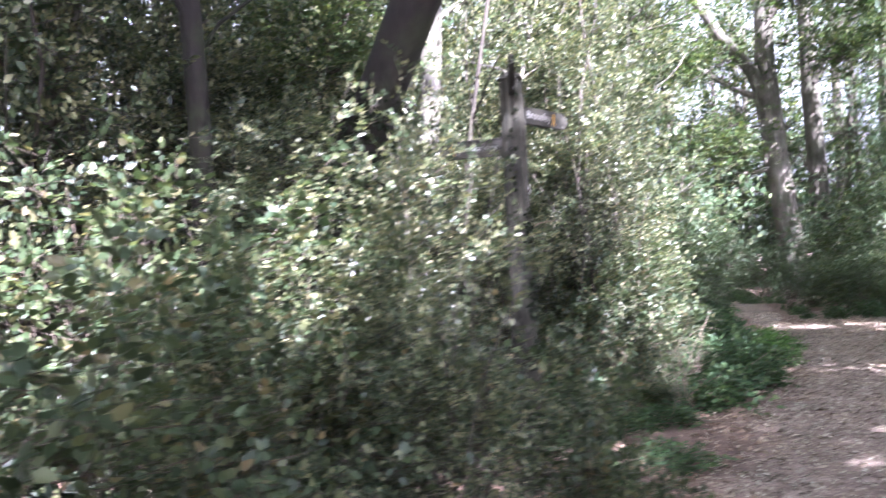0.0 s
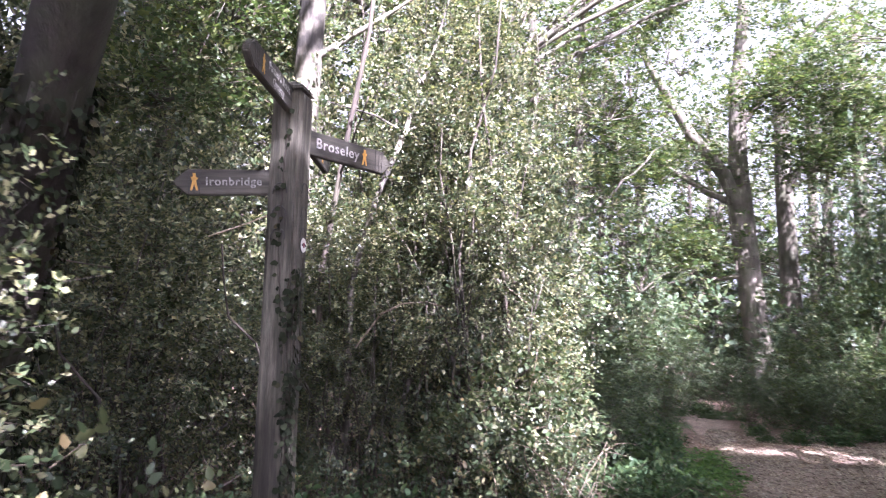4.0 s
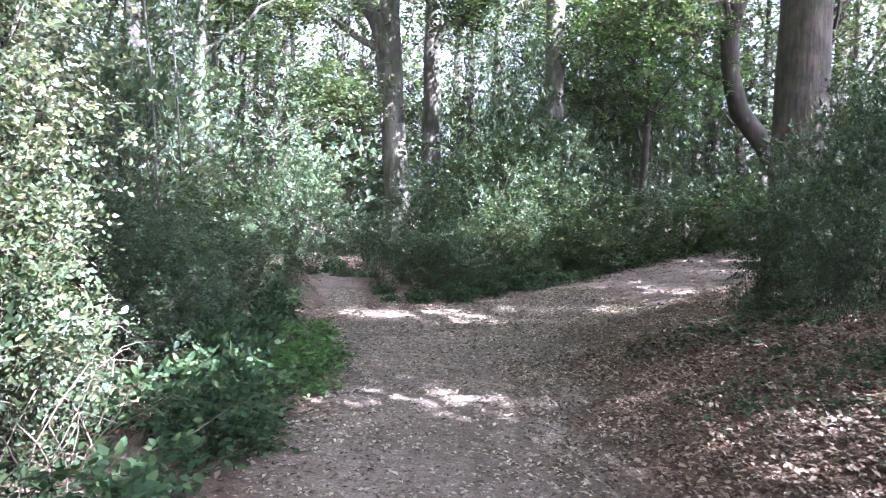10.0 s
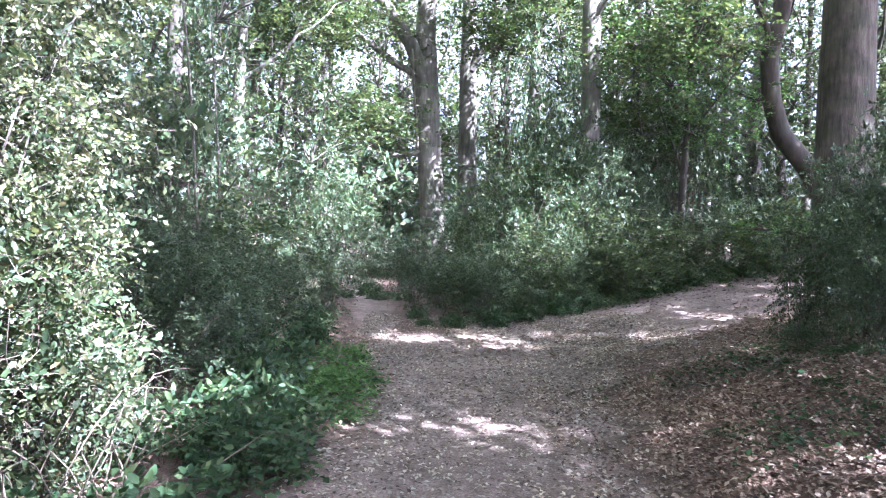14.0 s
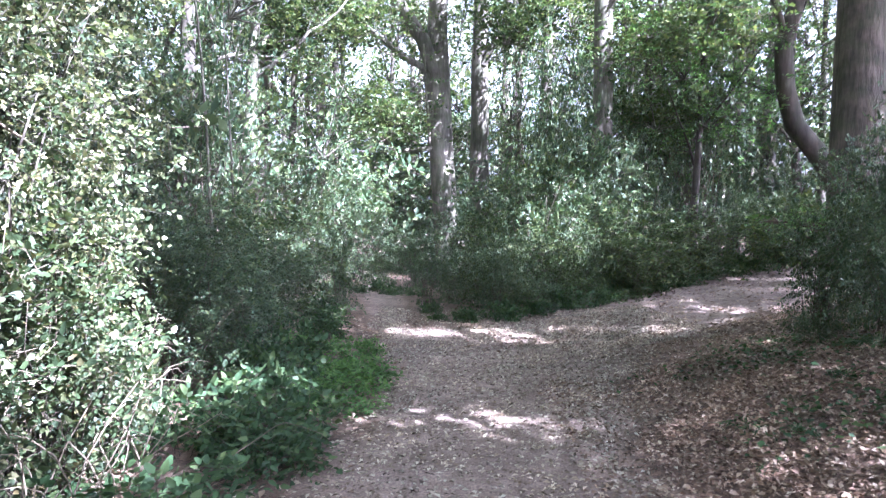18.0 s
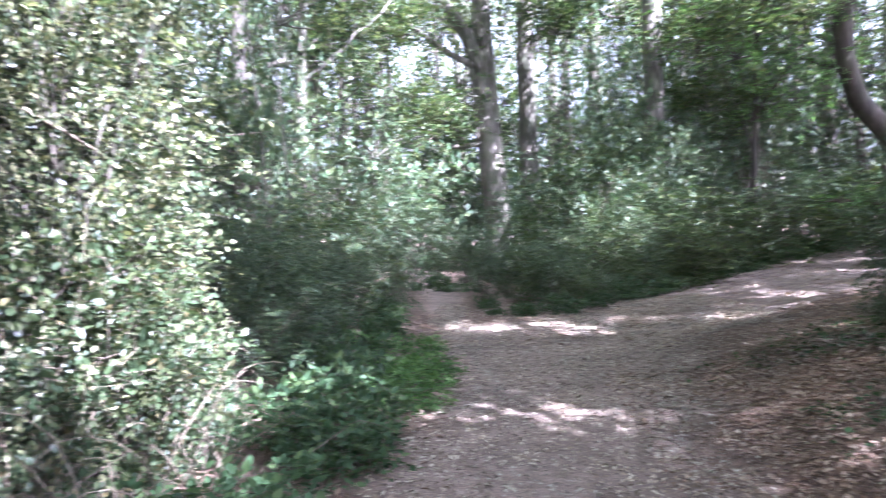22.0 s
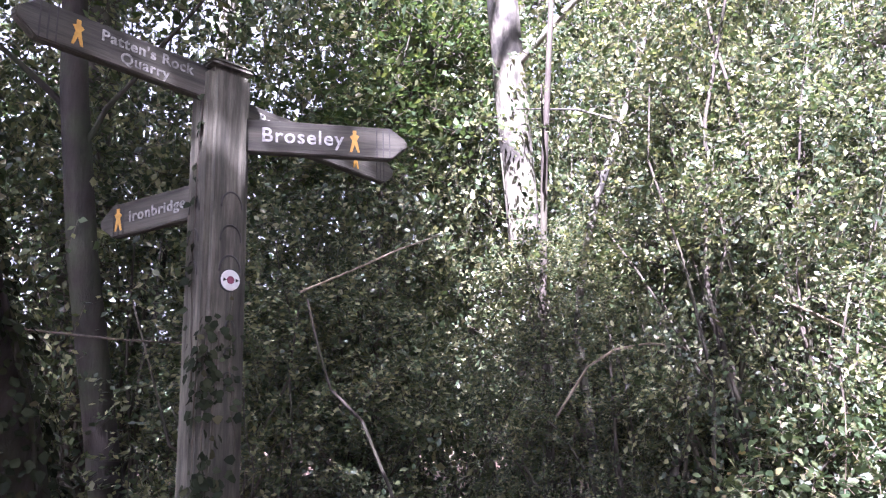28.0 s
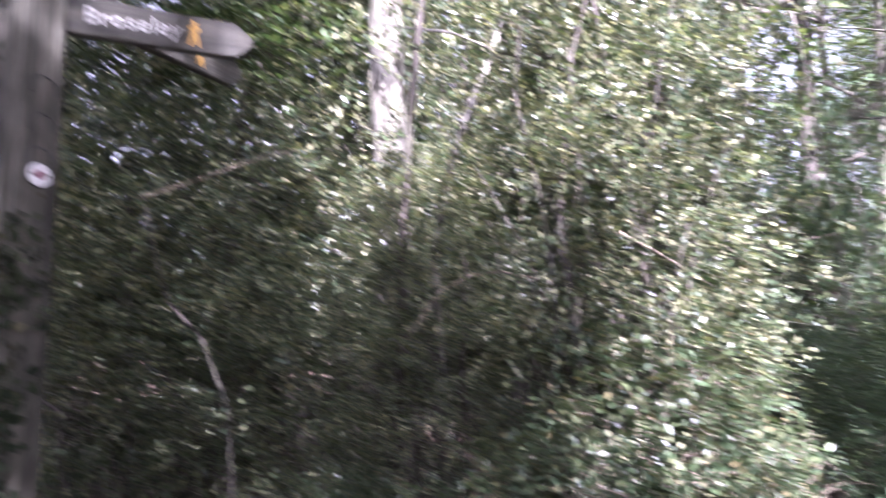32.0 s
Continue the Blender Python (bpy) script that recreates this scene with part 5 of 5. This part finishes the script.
# ---- woodland all round, beyond the near trees ----
def wood_tree(seed, h, per, leaf, bark, spread):
    rg = np.random.default_rng(seed)
    line = bent((0, 0, -0.2), (rg.uniform(-0.8, 0.8), rg.uniform(-0.8, 0.8), h), 0.17, 0.05, 10, 0.02, rg)
    limbs = []
    for k in range(7):
        p = line[3 + k % 7]
        a = rg.uniform(0, 2 * math.pi)
        ln = rg.uniform(1.4, 3.2)
        limbs.append(limb(p[:3], (p[0] + ln * math.cos(a), p[1] + ln * math.sin(a), p[2] + ln * rg.uniform(0.4, 1.0)), p[3] * 0.5, 0.01, 10 * seed + k, 8, 0.1))
        for j in range(2):
            q = limbs[-1 - j][2 + rg.integers(0, 5)]
            e = rg.normal(0, 0.55, 3)
            limbs.append(limb(q[:3], (q[0] + e[0], q[1] + e[1], q[2] + abs(e[2]) + 0.5), 0.016, 0.005, 77 * seed + 9 * k + j, 5, 0.12))
    crowns = [(rg.uniform(-1.6, 1.6), rg.uniform(-1.6, 1.6), h * f, 2.3, 2.3, 1.5) for f in (0.32, 0.5, 0.66, 0.82, 0.97)]
    return tree("woodland_tree", "leafy woodland tree with slender branching trunk", line, limbs, crowns, bark, BEECH, seed + 20, leaf, per, 9, 0.05, spread=spread)


rg = np.random.default_rng(33)
near_spots = [(11.2, 24.2), (13.8, 22.6), (8.8, 29.0), (16.2, 27.0), (11.6, 20.2), (6.2, 27.4), (4.6, 24.6), (-9.6, 8.0), (-7.4, 11.4), (-11.5, 11), (-8.6, 4.6), (-9.2, -3.4), (-12.5, 5.6), (-10.0, 15.6), (-7.6, 7.6), (-6.8, 5.2), (-6.4, 18.6), (-4.9, 16.4)]
far_spots = [(-13.5, -1.6), (-13, 9), (5.6, 25.0), (9.6, 27.6), (12.8, 26.4), (2.4, 30.0), (-3.9, 28.0), (14.6, 20.6), (12.4, 31.5), (7.0, 32.5), (17, 25), (-1.0, 36.5), (3.6, 38.0), (-4.2, 26.5), (-8.2, 22.5), (-1.8, 30.5), (-6.6, 31), (-9.5, 27), (1.5, 29.5), (-3.2, 34)]
for k in range(18):
    a, d = radians(rg.uniform(-40, 60)), rg.uniform(32, 46)
    far_spots.append((-d * math.sin(a), d * math.cos(a)))
for k in range(14):
    a, d = radians(102 + 16.5 * k), 14.5 + 4.5 * (k % 3)
    far_spots.append((-d * math.sin(a), d * math.cos(a)))
for spots, kinds in ((near_spots, [wood_tree(950 + i, 11 + i, 1500, 0.085, (BARK_DARK, BARK)[i], 0.36) for i in range(2)]),
                     (far_spots, [wood_tree(960 + i, 11 + 1.3 * i, 620, 0.15, (BARK, BARK_DARK, BARK)[i], 0.42) for i in range(3)])):
    for k, (x, y) in enumerate(spots):
        m = pose(x, y, on_ground(min(x, 30), min(y, 60), 0.1), 0, 0, rg.uniform(0, 360)) @ Matrix.Scale(rg.uniform(0.9, 1.15), 4)
        if k < len(kinds):
            kinds[k].matrix_basis = m
        else:
            copy_thing(kinds[k % len(kinds)], m)


# ---- far woods, leaf litter, ground cover ----
def far_woods():
    rg = np.random.default_rng(21)
    n = 80000
    a = np.radians(rg.uniform(-60, 115, n))
    d = 48 + 8 * rg.uniform(0, 1, n)
    tops = 19 + 3.5 * np.sin(9 * a) + 2.5 * np.sin(23 * a + 1)
    z = rg.beta(1.0, 1.4, n) * tops
    pos = np.stack([-d * np.sin(a), d * np.cos(a), z + 0.5], 1)
    gap = np.sin(41 * a + 1.7 * z) + np.sin(67 * a - 1.1 * z + 2) + rg.normal(0, 0.5, n)
    pos = pos[gap > -0.55]
    return tagged(new("far_woods", leaf_mesh("far_woods", pos, 0.42, SHADE_LEAF, rg, 0.7)), "distant green woodland beyond the near trees", "woods", "", "stuff")


far_woods()


def scatter(name, label, category, n, x0, x1, y0, y1, size, mat, keep, seed, lift=0.004, flat=3.0, width=0.55):
    rg = np.random.default_rng(seed)
    x, y = rg.uniform(x0, x1, n), rg.uniform(y0, y1, n)
    k = keep(x, y, rg)
    x, y = x[k], y[k]
    pos = np.stack([x, y, terrain(x, y) + lift + rg.uniform(0, 0.012, len(x))], 1)
    me = leaf_mesh(name, pos, size, mat, rg, width, 0.0, 0.5, flat=flat)
    return tagged(new(name, me), label, category, "", "stuff")


off_path = lambda x, y, rg: rg.uniform(0, 1, len(x)) > 0.15 + 0.8 * path_weight(x, y)
on_path = lambda x, y, rg: rg.uniform(0, 1, len(x)) < 0.25 + 0.75 * path_weight(x, y) * (np.abs(x - 0.2) / 1.2).clip(0.45, 1)
scatter("leaf_litter", "dry brown fallen leaves covering the bank", "leaf litter", 50000, 0.7, 9, 1.5, 13, 0.046, LITTER, off_path, 31)
scatter("leaf_litter", "dark fallen leaves under the hedge", "leaf litter", 16000, -7, -0.4, -4, 12, 0.065, LITTER, off_path, 32)
scatter("leaf_litter", "deep drift of curled brown leaves on the bank beside the path", "leaf litter", 32000, 0.8, 4.6, 1.8, 7.5, 0.043, LITTER, lambda x, y, rg: rg.uniform(0, 1, len(x)) > 0.75 * path_weight(x - 0.25, y), 35, 0.012, 1.6)
scatter("ground_ivy", "ground ivy creeping through the fallen leaves", "ivy", 5000, 1.5, 5.5, 2.5, 8, 0.055, NETTLE, lambda x, y, rg: np.sin(2.3 * x + 1.1) + np.sin(2.9 * y + 0.4) + rg.normal(0, 0.4, len(x)) > 0.35, 36, 0.03, 2.0, 0.8)
scatter("leaf_litter", "scattered small pale leaf fragments on the path", "leaf litter", 70000, -1.4, 3.5, 0.5, 14, 0.038, CHIP, on_path, 33)
scatter("leaf_litter", "scattered brown leaves at the fork in the path", "leaf litter", 6000, 0, 9, 9, 20, 0.08, LITTER, lambda x, y, rg: rg.uniform(0, 1, len(x)) > 0.4, 34)
